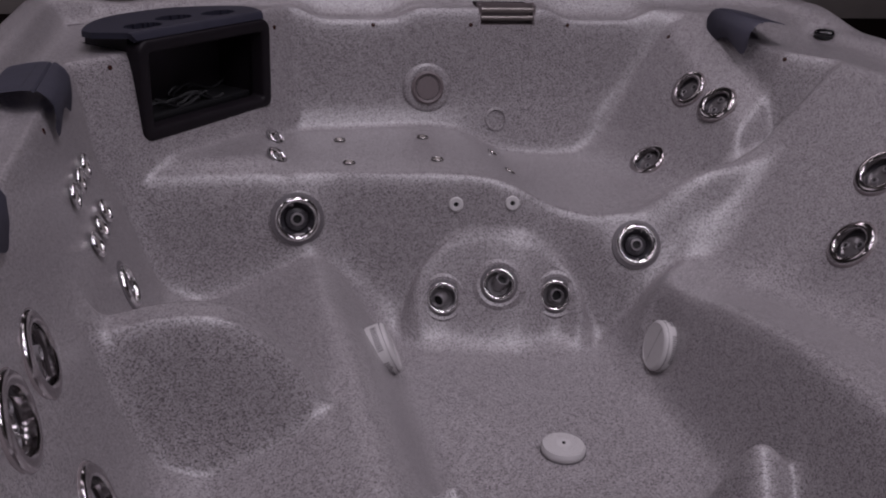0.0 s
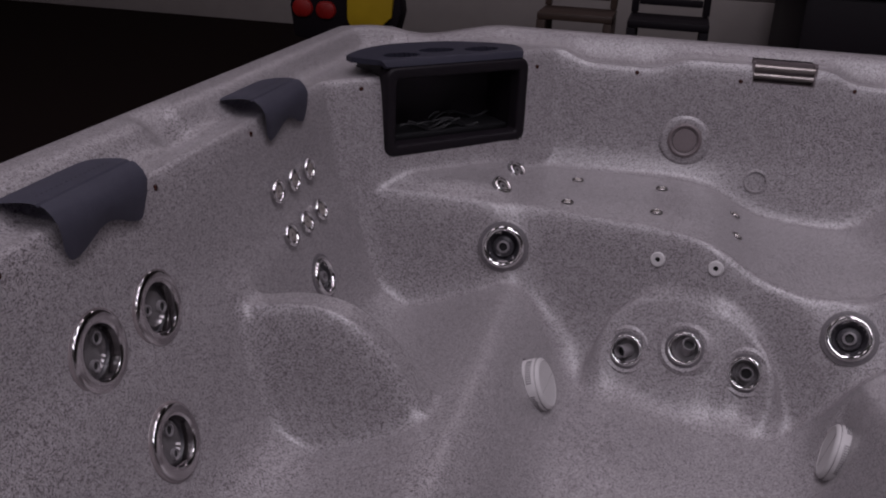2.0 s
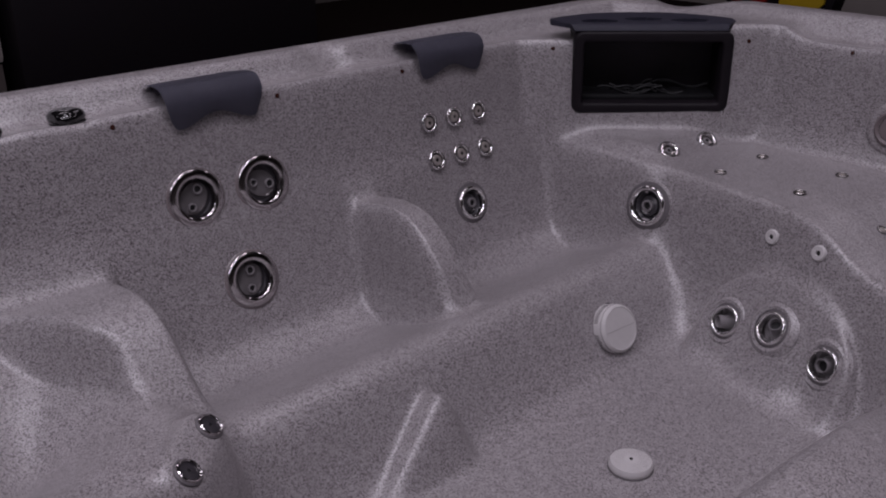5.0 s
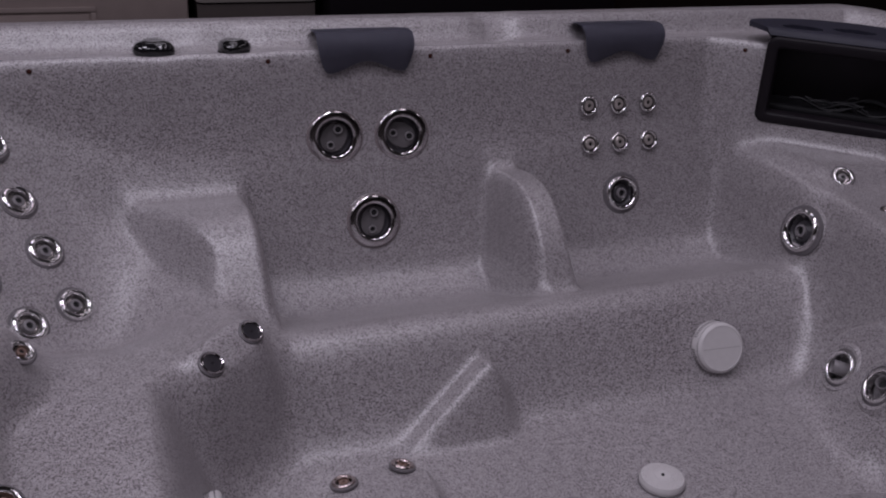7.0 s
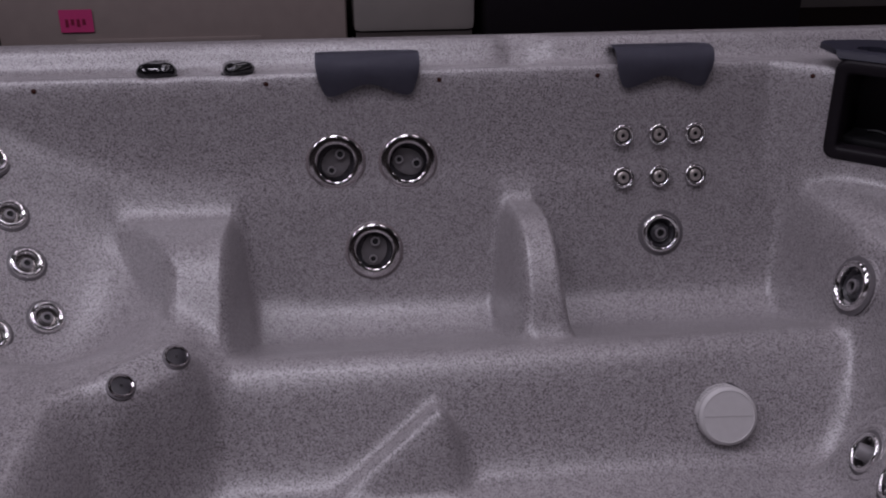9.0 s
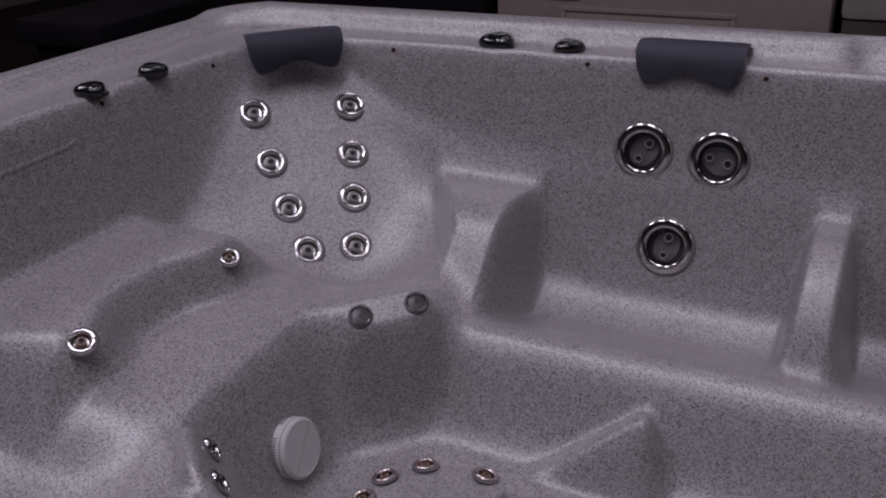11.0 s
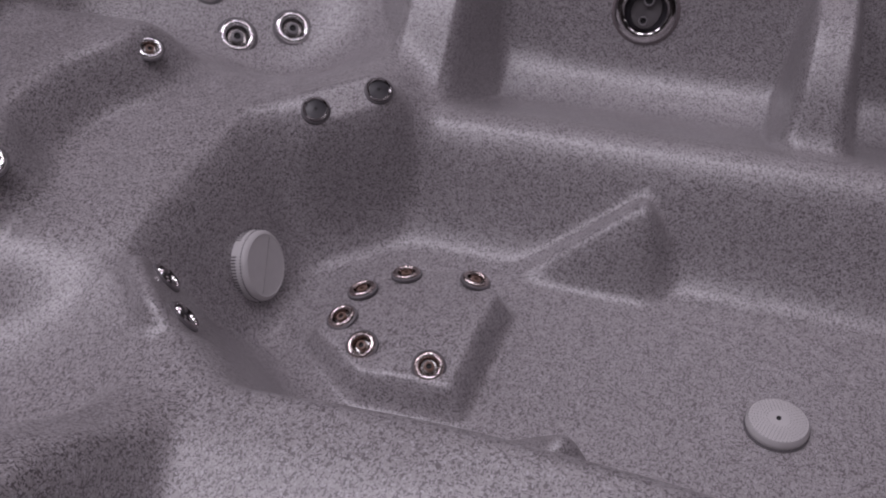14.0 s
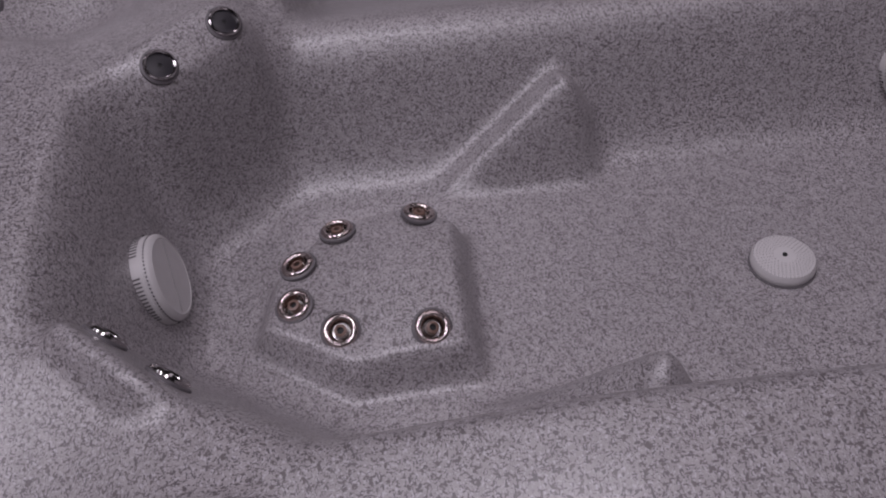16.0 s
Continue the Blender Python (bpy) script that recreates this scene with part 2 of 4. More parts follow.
def form(x, y):
    x, y = np.asarray(x, float), np.asarray(y, float)
    # seats: the benches along the long walls
    a = curve(y, [0.30, 0.42, 0.50, 0.62, 0.74, 0.85], [0.212, 0.207, 0.195, 0.135, 0.09, 0.085])
    b = curve(x, [-0.66, -0.45, -0.2, 0.05, 0.3, 0.5], [0.245, 0.285, 0.318, 0.305, 0.26, 0.225], 0.06) + curve(-y, [0.20, 0.36, 0.45, 0.60, 0.75], [0.0, 0.0, -0.012, -0.05, -0.07])
    b = lerp(b, curve(-y, [0.20, 0.30, 0.38, 0.44, 0.52, 0.60, 0.75], [0.19, 0.200, 0.208, 0.212, 0.207, 0.195, 0.18]), step(x, 0.25, 0.55))
    top = lerp(b, a, step(y, -0.1, 0.1))
    # raised zone at the west end with its two corner buckets
    west = 0.282 - 0.125 * np.exp(-(((x + 0.88) / 0.19) ** 2 + ((y - 0.61) / 0.17) ** 2)) - 0.092 * np.exp(-((((x + 0.92) / 0.27) ** 2 + ((y + 0.43) / 0.22) ** 2) ** 1.3))
    top = lerp(top, west, step(-x, 0.48, 0.64))
    # shelf along the west wall, its front hollowed between two jets
    edge = -0.972 - 0.055 * np.exp(-(((y - 0.07) / 0.13) ** 4))
    shelf = 0.282 + 0.108 * step(edge - x, -0.02, 0.045)
    south = -0.19 - 0.35 * np.maximum(-1.03 - x, 0)
    shelf = lerp(west, shelf, step(y - south, -0.125, 0.03) * step(-y, -0.46, -0.30))
    top = lerp(top, shelf, step(-x, 0.8, 0.9))
    # raised bench at the east end, falling to the corner seat
    v = 0.985 * x - 0.17 * y - 0.693 + 0.012 * step(-y, 0.10, 0.30) - 0.016 * step(y, -0.05, 0.12)
    east = curve(y, [-0.62, -0.40, -0.30, -0.21, -0.13, -0.04, 0.01, 0.12, 0.35], [0.310, 0.297, 0.294, 0.300, 0.317, 0.368, 0.384, 0.391, 0.387], 0.030)
    east = east + 0.034 * step(y, 0.49, 0.62) * step(x, 0.89, 0.98)
    near = lerp(-0.085, 0.109 - 0.17 * y, step(y, 0.20, 0.42)) + 0.10 * step(-y, 0.08, 0.36)
    top = lerp(top, east, step(v, near, near + lerp(0.085, 0.066, step(y, 0.2, 0.42))))
    # footwell
    well = smax(1.9 * (y - 0.315), np.interp(v, [-0.3, 0.0, 0.05, 0.09, 0.4], [-0.78, 0.0, 0.13, 0.36, 2.1]), 0.17)
    well = smax(well, 3.0 * (-x - 0.672), 0.05)
    well = smax(well, 2.8 * (-0.687 * x + 0.727 * y - 0.59), 0.05)
    well = smax(well, 2.0 * (-0.537 * x - 0.844 * y - 0.41), 0.05)
    well = smax(well, 0 * x, 0.10)
    gentle = lerp(1.05, 1.25, step(x, 0.0, 0.30)) * (-y - 0.02 * x - lerp(0.165, 0.225, step(x, -0.2, 0.2)))
    steep = curve(-y, [0.15, 0.205, 0.237, 0.278, 0.313, 0.34, 0.5], [-0.12, -0.04, 0.0, 0.043, 0.155, 0.245, 0.80], 0.008)
    well = smax(well, lerp(gentle, steep, step(-x, -0.64, -0.50)), 0.035)
    # round-fronted plate that carries three jets
    u = 0.17 * x + 0.985 * y - 0.140
    plate = (1.8 * (v + 0.09) - 1.1 * np.maximum((np.abs(u / 0.235) ** 2.6 + (np.abs(v + 0.025) / 0.097) ** 2.6) ** (1 / 2.6) - 0.93, 0))
    plate = plate - 0.030 * np.exp(-((u - 0.142) ** 2 + (v + 0.03) ** 2) / 0.0042) - 0.062 * np.exp(-((u + 0.148) ** 2 + (v + 0.03) ** 2) / 0.0048)
    well = smax(well, smax(plate, 0 * x, 0.12) - 0.03 * np.exp(-((plate / 0.075) ** 2)), 0.022 + 0.05 * np.exp(-(((plate - 0.01) / 0.06) ** 2)))
    # toe ribs
    for (ax, ay, az), (bx, by, bz), side in (((-0.072, 0.339, 0.167), (-0.290, 0.270, 0.0), -1), ((-0.088, -0.238, 0.190), (-0.300, -0.168, 0.0), 1)):
        dx, dy = bx - ax, by - ay
        n = math.hypot(dx, dy)
        t = ((x - ax) * dx + (y - ay) * dy) / (n * n)
        off = side * ((x - ax) * dy - (y - ay) * dx) / n
        rib = az + (bz - az) * t - 16.0 * np.clip(-off - 0.004, 0, 0.045) ** 2 - 1.3 * np.maximum(-off - 0.049, 0) - 40.0 * np.clip(off + 0.001, 0, 0.028) ** 2 - 2.2 * np.maximum(off - 0.027, 0)
        well = smax(well, rib - 2.6 * n * np.maximum(-t, 0) - 0.4 * np.maximum(t - 1, 0), 0.028)
    # foot-jet hump on the floor
    hump = 0.069 - 0.55 * ((x + 0.42) ** 2 + (y - 0.05) ** 2) + 0.06 * (x + 0.42)
    pts = HUMP + HUMP[:1]
    for (px, py), (qx, qy) in zip(pts, pts[1:]):
        n = math.hypot(qx - px, qy - py)
        hump = smin(hump, 0.062 - 3.2 * ((x - px) * (qy - py) - (y - py) * (qx - px)) / n, 0.013)
    well = smax(well, hump, 0.016)
    z = smin(well, top + 0.012, lerp(0.09, 0.06, step(x, 0.5, 0.65)) + 0.11 * step(x, 0.40, 0.66) * np.exp(-(((y - 0.41) / 0.09) ** 2)))
    # flat-cut recesses in the seat lip, each for two jets
    for (ax, ay), (bx, by), z0, (px, py), slope in LIPS:
        dx, dy = bx - ax, by - ay
        t = np.clip(((x - ax) * dx + (y - ay) * dy) / (dx * dx + dy * dy), 0, 1)
        far = np.hypot(x - ax - t * dx, y - ay - t * dy)
        cut = z0 - slope * ((x - ax) * px + (y - ay) * py)
        z = lerp(z, cut, step(-far, -0.058, -0.032))
    # flat socket for the single-nozzle jet over the south bench end
    flat = 0.244 + 1.79 * (x - 0.697) - 0.375 * (y + 0.340)
    far = np.sqrt((x - 0.697) ** 2 + (y + 0.340) ** 2 + (flat - 0.244) ** 2)
    z = lerp(z, flat, step(-far, -0.15, -0.062))
    # steeper socket behind the south suction cover
    flat = np.clip(0.089 - 0.47 * (x - 0.4343) - 4.6 * (y + 0.3135), 0.02, 0.19)
    far = np.sqrt((x - 0.4343) ** 2 + (y + 0.3135) ** 2 + (flat - 0.09) ** 2)
    z = lerp(z, flat, step(-far, -0.115, -0.062))
    # arm rests between the seats
    for cx, half, flare, slope, soft, side, ys, zs in ARMS:
        wide = np.maximum(side * y - 0.64, 0) * flare
        off = np.maximum(np.maximum(x - cx - half, cx - half - wide - x), 0)
        arm = curve(side * y, [-9.0, ys[0] - 0.1, *ys], [-9.0, zs[0] - 0.3, *zs], 0.034) - slope * off
        z = smax(z, arm, soft)
    # walls
    back = smax(
        curve(y, [0.60, 0.75, 0.85, 0.90, 0.941, 0.981, 0.989, 0.998, 1.1], [-0.3, 0.03, 0.146, 0.275, 0.41, 0.49, 0.60, 0.70, 1.4], 0.012),
        curve(-y, [0.50, 0.65, 0.78, 0.84, 0.88, 0.92, 0.965, 0.992, 1.09], [-0.3, 0.03, 0.146, 0.275, 0.41, 0.505, 0.60, 0.70, 1.4]), 0.01)
    ends = smax(
        np.interp(-x, [1.20, 1.285, 1.30, 1.33, 1.40], [-0.4, 0.36, 0.45, 0.70, 1.3]),
        np.interp(x, [1.22, 1.318, 1.352, 1.372, 1.43], [-0.4, 0.40, 0.5, 0.76, 1.2]), 0.01)
    wall = smax(back, ends, 0.06)
    wall = smax(wall, 0.518 + 1.0 * (R2 * (y - x) - 1.397) + 0.2 * np.maximum(R2 * (y - x) - 1.30, 0), 0.27)
    wall = smax(wall, 0.407 + 1.63 * (0.38 * y - 0.92 * x - 1.384), 0.14)
    wall = smax(wall, 0.525 + 1.0 * (R2 * (-y - x) - 1.397), 0.16)
    wall = smax(wall, 0.40 + 9.0 * (R2 * (x + y) - 1.268), 0.02)
    wall = smax(wall, 0.538 + 0.40 * (x - 1.04) + np.interp(-y - 0.655, [-0.6, 0.02, 0.135, 0.16, 0.4], [-0.93, 0.031, 0.09, 0.18, 1.0]) - 1.7 * np.maximum(0.78 - 0.62 * (y + 0.57) - x, 0), 0.12)
    ramp = lerp(0.19 + 1.3 * (-y - 0.575), 0.502 + 0.263 * (x - 0.449) + 1.11 * (-y - 0.817), step(x, 0.33, 0.52))
    wall = smax(wall, ramp - 3.0 * np.maximum(-0.3 - x, 0) - 2.5 * np.maximum(x - 0.80, 0), 0.07)
    z = smax(z, wall, 0.085 + 0.07 * np.exp(-(((x - 1.12) / 0.22) ** 2 + ((y + 0.36) / 0.16) ** 2)))
    # rim: an inner ledge, a rise to the outer edge, higher at the east end with two scooped hollows
    out = np.maximum(np.maximum(np.abs(x + 0.02) - 1.61, np.abs(y) - 1.20), (np.abs(x + 0.02) + np.abs(y) - 2.66) * R2)
    rim = RIM + (0.028 + 0.022 * step(y, 0.95, 1.12)) * step(out, -0.125, -0.075) + 0.045 * step(x, 1.05, 1.33) * step(-y, -0.95, -0.66)
    for cy in (0.28, -0.47):
        rim = rim - 0.034 * np.exp(-(((y - cy) / 0.15) ** 6)) * step(-x, -1.50, -1.43) * step(x, 1.25, 1.30)
    rim = rim - 0.005 * np.exp(-(((out + 0.150) / 0.030) ** 2))
    rim = rim - 0.026 * np.exp(-(((x - 0.215) / 0.055) ** 4)) * np.exp(-(((y - 1.105) / 0.038) ** 4))
    for kx, ky in KNOBS:
        rim = rim - 0.007 * np.exp(-((((x - kx) ** 2 + (y - ky) ** 2) / 0.062 ** 2) ** 2))
    z = smin(z, rim, 0.020)
    z = smin(z, rim - 4.0 * (out + 0.01), 0.035)
    return z


# the last entry draws a dull dark oval on the south rim as a knob
KNOBS = [(-1.382, -0.351), (-1.371, -0.175), (-1.355, 0.322), (-1.350, 0.514), (-0.681, 1.062), (-0.494, 1.066), (1.130, -1.088)]
LIPS = [((-0.673, 0.290), (-0.585, 0.376), 0.279, (0.64, -0.77), 0.75), ((-0.701, -0.174), (-0.628, -0.244), 0.247, (0.68, 0.73), 1.9)]
HUMP = [(-0.562, -0.012), (-0.450, -0.098), (-0.292, -0.092), (-0.282, 0.145), (-0.35, 0.190), (-0.462, 0.165), (-0.54, 0.085)]
ARMS = [
    (0.187, 0.047, 0.0, 12.0, 0.060, 1, [0.50, 0.53, 0.60, 0.70, 0.80, 0.95], [0.12, 0.203, 0.311, 0.390, 0.399, 0.368]),
    (-0.568, 0.060, 0.62, 9.0, 0.055, 1, [0.46, 0.52, 0.58, 0.64, 0.70, 0.80, 0.95], [0.17, 0.235, 0.295, 0.36, 0.392, 0.388, 0.36]),
    (-0.575, 0.045, 0.4, 2.8, 0.08, -1, [0.38, 0.44, 0.50, 0.57, 0.64, 0.75, 0.9], [0.22, 0.28, 0.33, 0.39, 0.43, 0.44, 0.42]),
    (0.755, 0.026, 0.0, 3.6, 0.06, -1, [0.36, 0.41, 0.47, 0.54, 0.63, 0.9], [0.28, 0.345, 0.388, 0.422, 0.438, 0.44]),
]


def normal_at(x, y):
    e = 0.006
    n = Vector((float(height(x - e, y) - height(x + e, y)), float(height(x, y - e) - height(x, y + e)), 2 * e))
    return n.normalized()


def on_shell(x, y, z, n=None):
    """The nearest place of the shell to a point, and the outward normal there."""
    p = Vector((x, y, z))
    for _ in range(12):
        m = normal_at(p.x, p.y)
        off = (p.z - float(height(p.x, p.y))) * m.z
        p -= m * off * 0.8
    return p, normal_at(p.x, p.y)


SPOTS = [
    # kind, group, x, y, z, spin, scale
    ("big", "large back jets", -0.265, 0.983, 0.473, 50, 1.04), ("big", "large back jets", -0.087, 0.977, 0.470, -25, 1.04), ("big", "large back jets", -0.180, 0.904, 0.265, 70, 1.02),
    ("mid", "single-nozzle jets", 0.864, 0.512, 0.293, 0, 1.06), ("mid", "single-nozzle jets", 0.68, -0.339, 0.25, 20, 1), ("mid", "single-nozzle jets", 0.553, 0.890, 0.281, 40, 0.92),
    ("tube", "jets on the round plate", 0.710, 0.020, 0.150, 100, 1), ("tube", "jets on the round plate", 0.733, 0.159, 0.111, 200, 0.98), ("straight", "jets on the round plate", 0.691, -0.127, 0.119, 0, 0.98),
    ("big", "corner seat jets", 1.102, -0.649, 0.551, 30, 0.82), ("big", "corner seat jets", 0.976, -0.674, 0.538, 80, 0.82), ("big", "corner seat jets", 1.054, -0.530, 0.347, 120, 0.82),
    ("big", "south wall jets", 0.360, -0.712, 0.362, 15, 0.9), ("big", "south wall jets", 0.449, -0.817, 0.502, 70, 0.9),
    ("dome", "corner lounge jets", -1.286, -0.482, 0.387, 0, 1), ("dome", "corner lounge jets", -1.199, -0.476, 0.314, 40, 1), ("dome", "corner lounge jets", -1.080, -0.588, 0.302, 10, 1),
    ("dome", "corner lounge jets", -1.109, -0.427, 0.244, 90, 1), ("dome", "corner lounge jets", -0.991, -0.555, 0.236, 60, 1), ("dome", "corner lounge jets", -0.976, -0.474, 0.208, 20, 0.96),
    ("air", "bench air injectors", 0.976, 0.365, 0.40, 0, 1), ("air", "bench air injectors", 1.184, 0.361, 0.40, 0, 1), ("air", "bench air injectors", 1.180, 0.124, 0.404, 0, 1), ("air", "bench air injectors", 0.970, 0.130, 0.404, 0, 1),
    ("air", "bench air injectors", 0.989, -0.075, 0.347, 0, 0.9), ("air", "bench air injectors", 1.165, -0.077, 0.347, 0, 0.9),
    ("small", "tilted bench jets", 0.995, 0.545, 0.42, 0, 0.80), ("small", "tilted bench jets", 1.171, 0.536, 0.415, 0, 0.80),
    ("white", "white buttons", 0.822, 0.113, 0.33, 0, 1), ("white", "white buttons", 0.789, -0.027, 0.339, 0, 1),
    ("lip", "seat lip jets", -0.673, 0.290, 0.279, 0, 1), ("lip", "seat lip jets", -0.585, 0.376, 0.279, 0, 1), ("lip", "seat lip jets", -0.701, -0.174, 0.247, 0, 1), ("lip", "seat lip jets", -0.628, -0.244, 0.247, 0, 1),
    ("calf", "hip jets", -0.997, -0.144, 0.374, 0, 1), ("calf", "hip jets", -0.983, 0.277, 0.365, 0, 0.85),
    ("suction", "suction covers", 0.530, 0.335, 0.103, 0, 1), ("suction", "suction covers", -0.728, 0.044, 0.090, 40, 1), ("suction", "suction covers", 0.458, -0.298, 0.10, 80, 1),
    ("drain", "", 0.186, 0.028, 0.0, 0, 1),
]
for k in range(3):
    for z, y in ((0.517, 0.977), (0.416, 0.942)):
        SPOTS.append(("tiny", "shoulder jets", 0.457 + 0.0942 * k, y, z, 0, 1))
for x, y, z in [(-1.245, 0.743, 0.530), (-1.166, 0.690, 0.423), (-1.081, 0.634, 0.334), (-1.001, 0.584, 0.247),
                (-1.049, 0.908, 0.533), (-1.008, 0.837, 0.421), (-0.959, 0.753, 0.338), (-0.908, 0.665, 0.245)]:
    SPOTS.append(("small", "corner back jets", x, y, z, 0, 1.08))
for x, y, z in [(-0.516, 0.086, 0.064), (-0.455, 0.144, 0.056), (-0.333, 0.160, 0.063), (-0.340, -0.062, 0.064), (-0.460, -0.046, 0.056), (-0.522, 0.011, 0.060)]:
    SPOTS.append(("foot", "foot jets", x, y, z, 0, 1))
BORE = {"big": 0.054, "mid": 0.041, "tube": 0.034, "straight": 0.034, "small": 0.026, "foot": 0.017, "calf": 0.019}
SEATS = []
for spot in SPOTS:
    p, n = on_shell(*spot[2:5])
    if spot[0] == "foot":
        n = Vector((2.6 * (p.x + 0.42), (2.0 if p.y > 0.05 else 5.0) * (p.y - 0.05), 1.0)).normalized()
        p = p + Vector((0, 0, 0.003))
    if spot[2] == 0.68 and spot[0] == "mid":
        p, n = Vector((0.697, -0.340, 0.2445)), Vector((-0.86, 0.18, 0.48)).normalized()
    if spot[2] == 0.458:
        p = Vector((0.4335, -0.3185, 0.0895))
    if spot[2] == -0.728:
        p = Vector((-0.712, 0.055, 0.092))
    if spot[0] == "suction":
        n = Vector({0.530: (-0.06, -0.915, 0.40), -0.728: (0.96, 0.01, 0.26), 0.458: (0.097, 0.973, 0.208)}[spot[2]]).normalized()
    if spot[0] == "small":
        n = Vector((0.5, -0.5, 0.71))
    if spot[0] == "dome":
        n = Vector((0.42, 0.46, 0.78)).normalized()
        p = p + n * 0.003
    if spot[0] == "tube":
        # one tube leans down and north, the other up and south
        aim = n.to_track_quat("Z", "Y").inverted() @ Vector((0, 0.75, -0.35) if spot[3] > 0.1 else (0, -0.45, 0.7))
        spot = (*spot[:5], math.degrees(math.atan2(aim.y, aim.x)), spot[6])
    if spot[0] == "tiny":
        p = p + n * 0.004
    if spot[0] == "calf":
        n = Vector((0.45, -0.28, 0.84)).normalized()
        p = p + n * 0.004
    if spot[0] == "lip":
        n = Vector((0.38, -0.46, 0.80) if spot[3] > 0 else (0.61, 0.65, 0.46)).normalized()
        p = Vector((spot[2], spot[3], float(height(spot[2], spot[3])))) + n * 0.001
    if spot[1] == "tilted bench jets":
        n = Vector((-0.3, -0.6, 0.74)).normalized()
        p = p + Vector((0, 0, 0.004))
    SEATS.append((*spot, p, n))


SKIM = pose(1.114, 0.716, 0, 0, 0, -44.2)
BAR = pose(1.384, -0.169, 0.719)
OPENINGS = [(SKIM, (-0.222, 0.222, -0.05, 0.19, 0.490, 0.8)), (BAR, (-0.05, 0.10, -0.082, 0.082, -0.03, 0.024))]


def shell():
    step_len = 0.006
    xs = np.arange(-1.66, 1.62 + 1e-6, step_len)
    ys = np.arange(-1.225, 1.225 + 1e-6, step_len)
    gx, gy = np.meshgrid(xs, ys, indexing="ij")
    gz = np.maximum(height(gx, gy), -0.01)
    nx, ny = gx.shape
    me = bpy.data.meshes.new("tub_shell")
    co = np.stack([gx, gy, gz], -1).reshape(-1, 3)
    i = np.arange(nx * ny).reshape(nx, ny)
    quads = np.stack([i[:-1, :-1], i[1:, :-1], i[1:, 1:], i[:-1, 1:]], -1).reshape(-1, 4)
    # bores for the jets, and the openings of the skimmer and the grab bar
    mid = co[quads].mean(1)
    keep = np.maximum(np.maximum(np.abs(mid[:, 0] + 0.02) - 1.61, np.abs(mid[:, 1]) - 1.20), (np.abs(mid[:, 0] + 0.02) + np.abs(mid[:, 1]) - 2.66) * R2) < 0.018
    for kind, _, _, _, _, _, size, p, n in SEATS:
        if kind in BORE:
            d = mid - np.array(p)
            along = d @ np.array(n)
            across = np.sqrt(np.maximum((d * d).sum(1) - along ** 2, 0))
            keep &= ~((across < BORE[kind] * size) & (np.abs(along) < 0.04))
    for m, (x0, x1, y0, y1, z0, z1) in OPENINGS:
        inv = np.array(m.inverted())
        q = mid @ inv[:3, :3].T + inv[:3, 3]
        keep &= ~((q[:, 0] > x0) & (q[:, 0] < x1) & (q[:, 1] > y0) & (q[:, 1] < y1) & (q[:, 2] > z0) & (q[:, 2] < z1))
    quads = quads[keep]
    me.vertices.add(len(co))
    me.vertices.foreach_set("co", co.ravel())
    me.loops.add(quads.size)
    me.loops.foreach_set("vertex_index", quads.ravel())
    me.polygons.add(len(quads))
    me.polygons.foreach_set("loop_start", np.arange(0, quads.size, 4))
    me.polygons.foreach_set("use_smooth", np.ones(len(quads), bool))
    me.update(calc_edges=True)
    me.materials.append(ACRYLIC)
    return new("tub_shell", me)


TUB = tagged(new("hot_tub"), "empty speckled grey acrylic hot tub shell with moulded seats", "hot tub")
tub_shell = shell()
tub_shell.parent = TUB
tub_shell["label"] = "glossy grey speckled acrylic shell"


# ---------------- jets ----------------
def basis(n, spin=0.0):
    q = Vector(n).to_track_quat("Z", "Y").to_matrix().to_4x4()
    return q @ Matrix.Rotation(radians(spin), 4, "Z")


def ring_profile(r1, r0, high, deep=-0.012):
    """Half-round ring section from its outer foot over the top and down the bore."""
    mid, half = (r1 + r0) / 2, (r1 - r0) / 2
    pts = [(mid + half * math.cos(a), 0.001 + high * math.sin(a)) for a in np.linspace(0, math.pi, 11)]
    return pts + [(r0 - 0.001, deep)]


def jet_big():
    """Large massage jet: gasket, rounded chrome ring, dark rotor with two bores."""
    ob = new("massage_jet")
    part("gasket", lathe([(0.071, -0.004), (0.071, 0.001), (0.0695, 0.003), (0.067, 0.0042), (0.060, 0.0042)], 48), SMOKY, ob, "smoky brown flange")
    part("ring", lathe([(0.066, 0.003), (0.0655, 0.0062), (0.0635, 0.0085), (0.060, 0.0097), (0.055, 0.0105), (0.050, 0.0108), (0.047, 0.0102), (0.0445, 0.0078), (0.043, -0.012)], 64), SMOKED, ob, "smoked chrome ring")
    part("cup", lathe([(0.049, 0.0), (0.046, -0.010), (0.041, -0.016), (0.0, -0.016)], 36), CUP, ob)
    part("rotor", lathe([(0.040, -0.0165), (0.038, -0.010), (0.030, -0.008), (0.0, -0.008)], 32, lambda a, r: 0.80 + 0.20 * math.cos(a) ** 2), CLEAR, ob)
    for s, rr in ((-1, 0.0072), (1, 0.0086)):
        noz = part("nozzle", lathe([(rr + 0.003, -0.010), (rr + 0.0025, -0.002), (rr, -0.0015), (rr - 0.0015, -0.006)], 18, None, (s * 0.021, 0.004 * s)), NOZZLE, ob)
        part("bore", lathe([(rr - 0.001, -0.005), (0.0, -0.005)], 14, None, (s * 0.021, 0.004 * s)), HOLE, noz)
    return tagged(ob, "large round massage jet with chrome ring and twin bores", "jet")


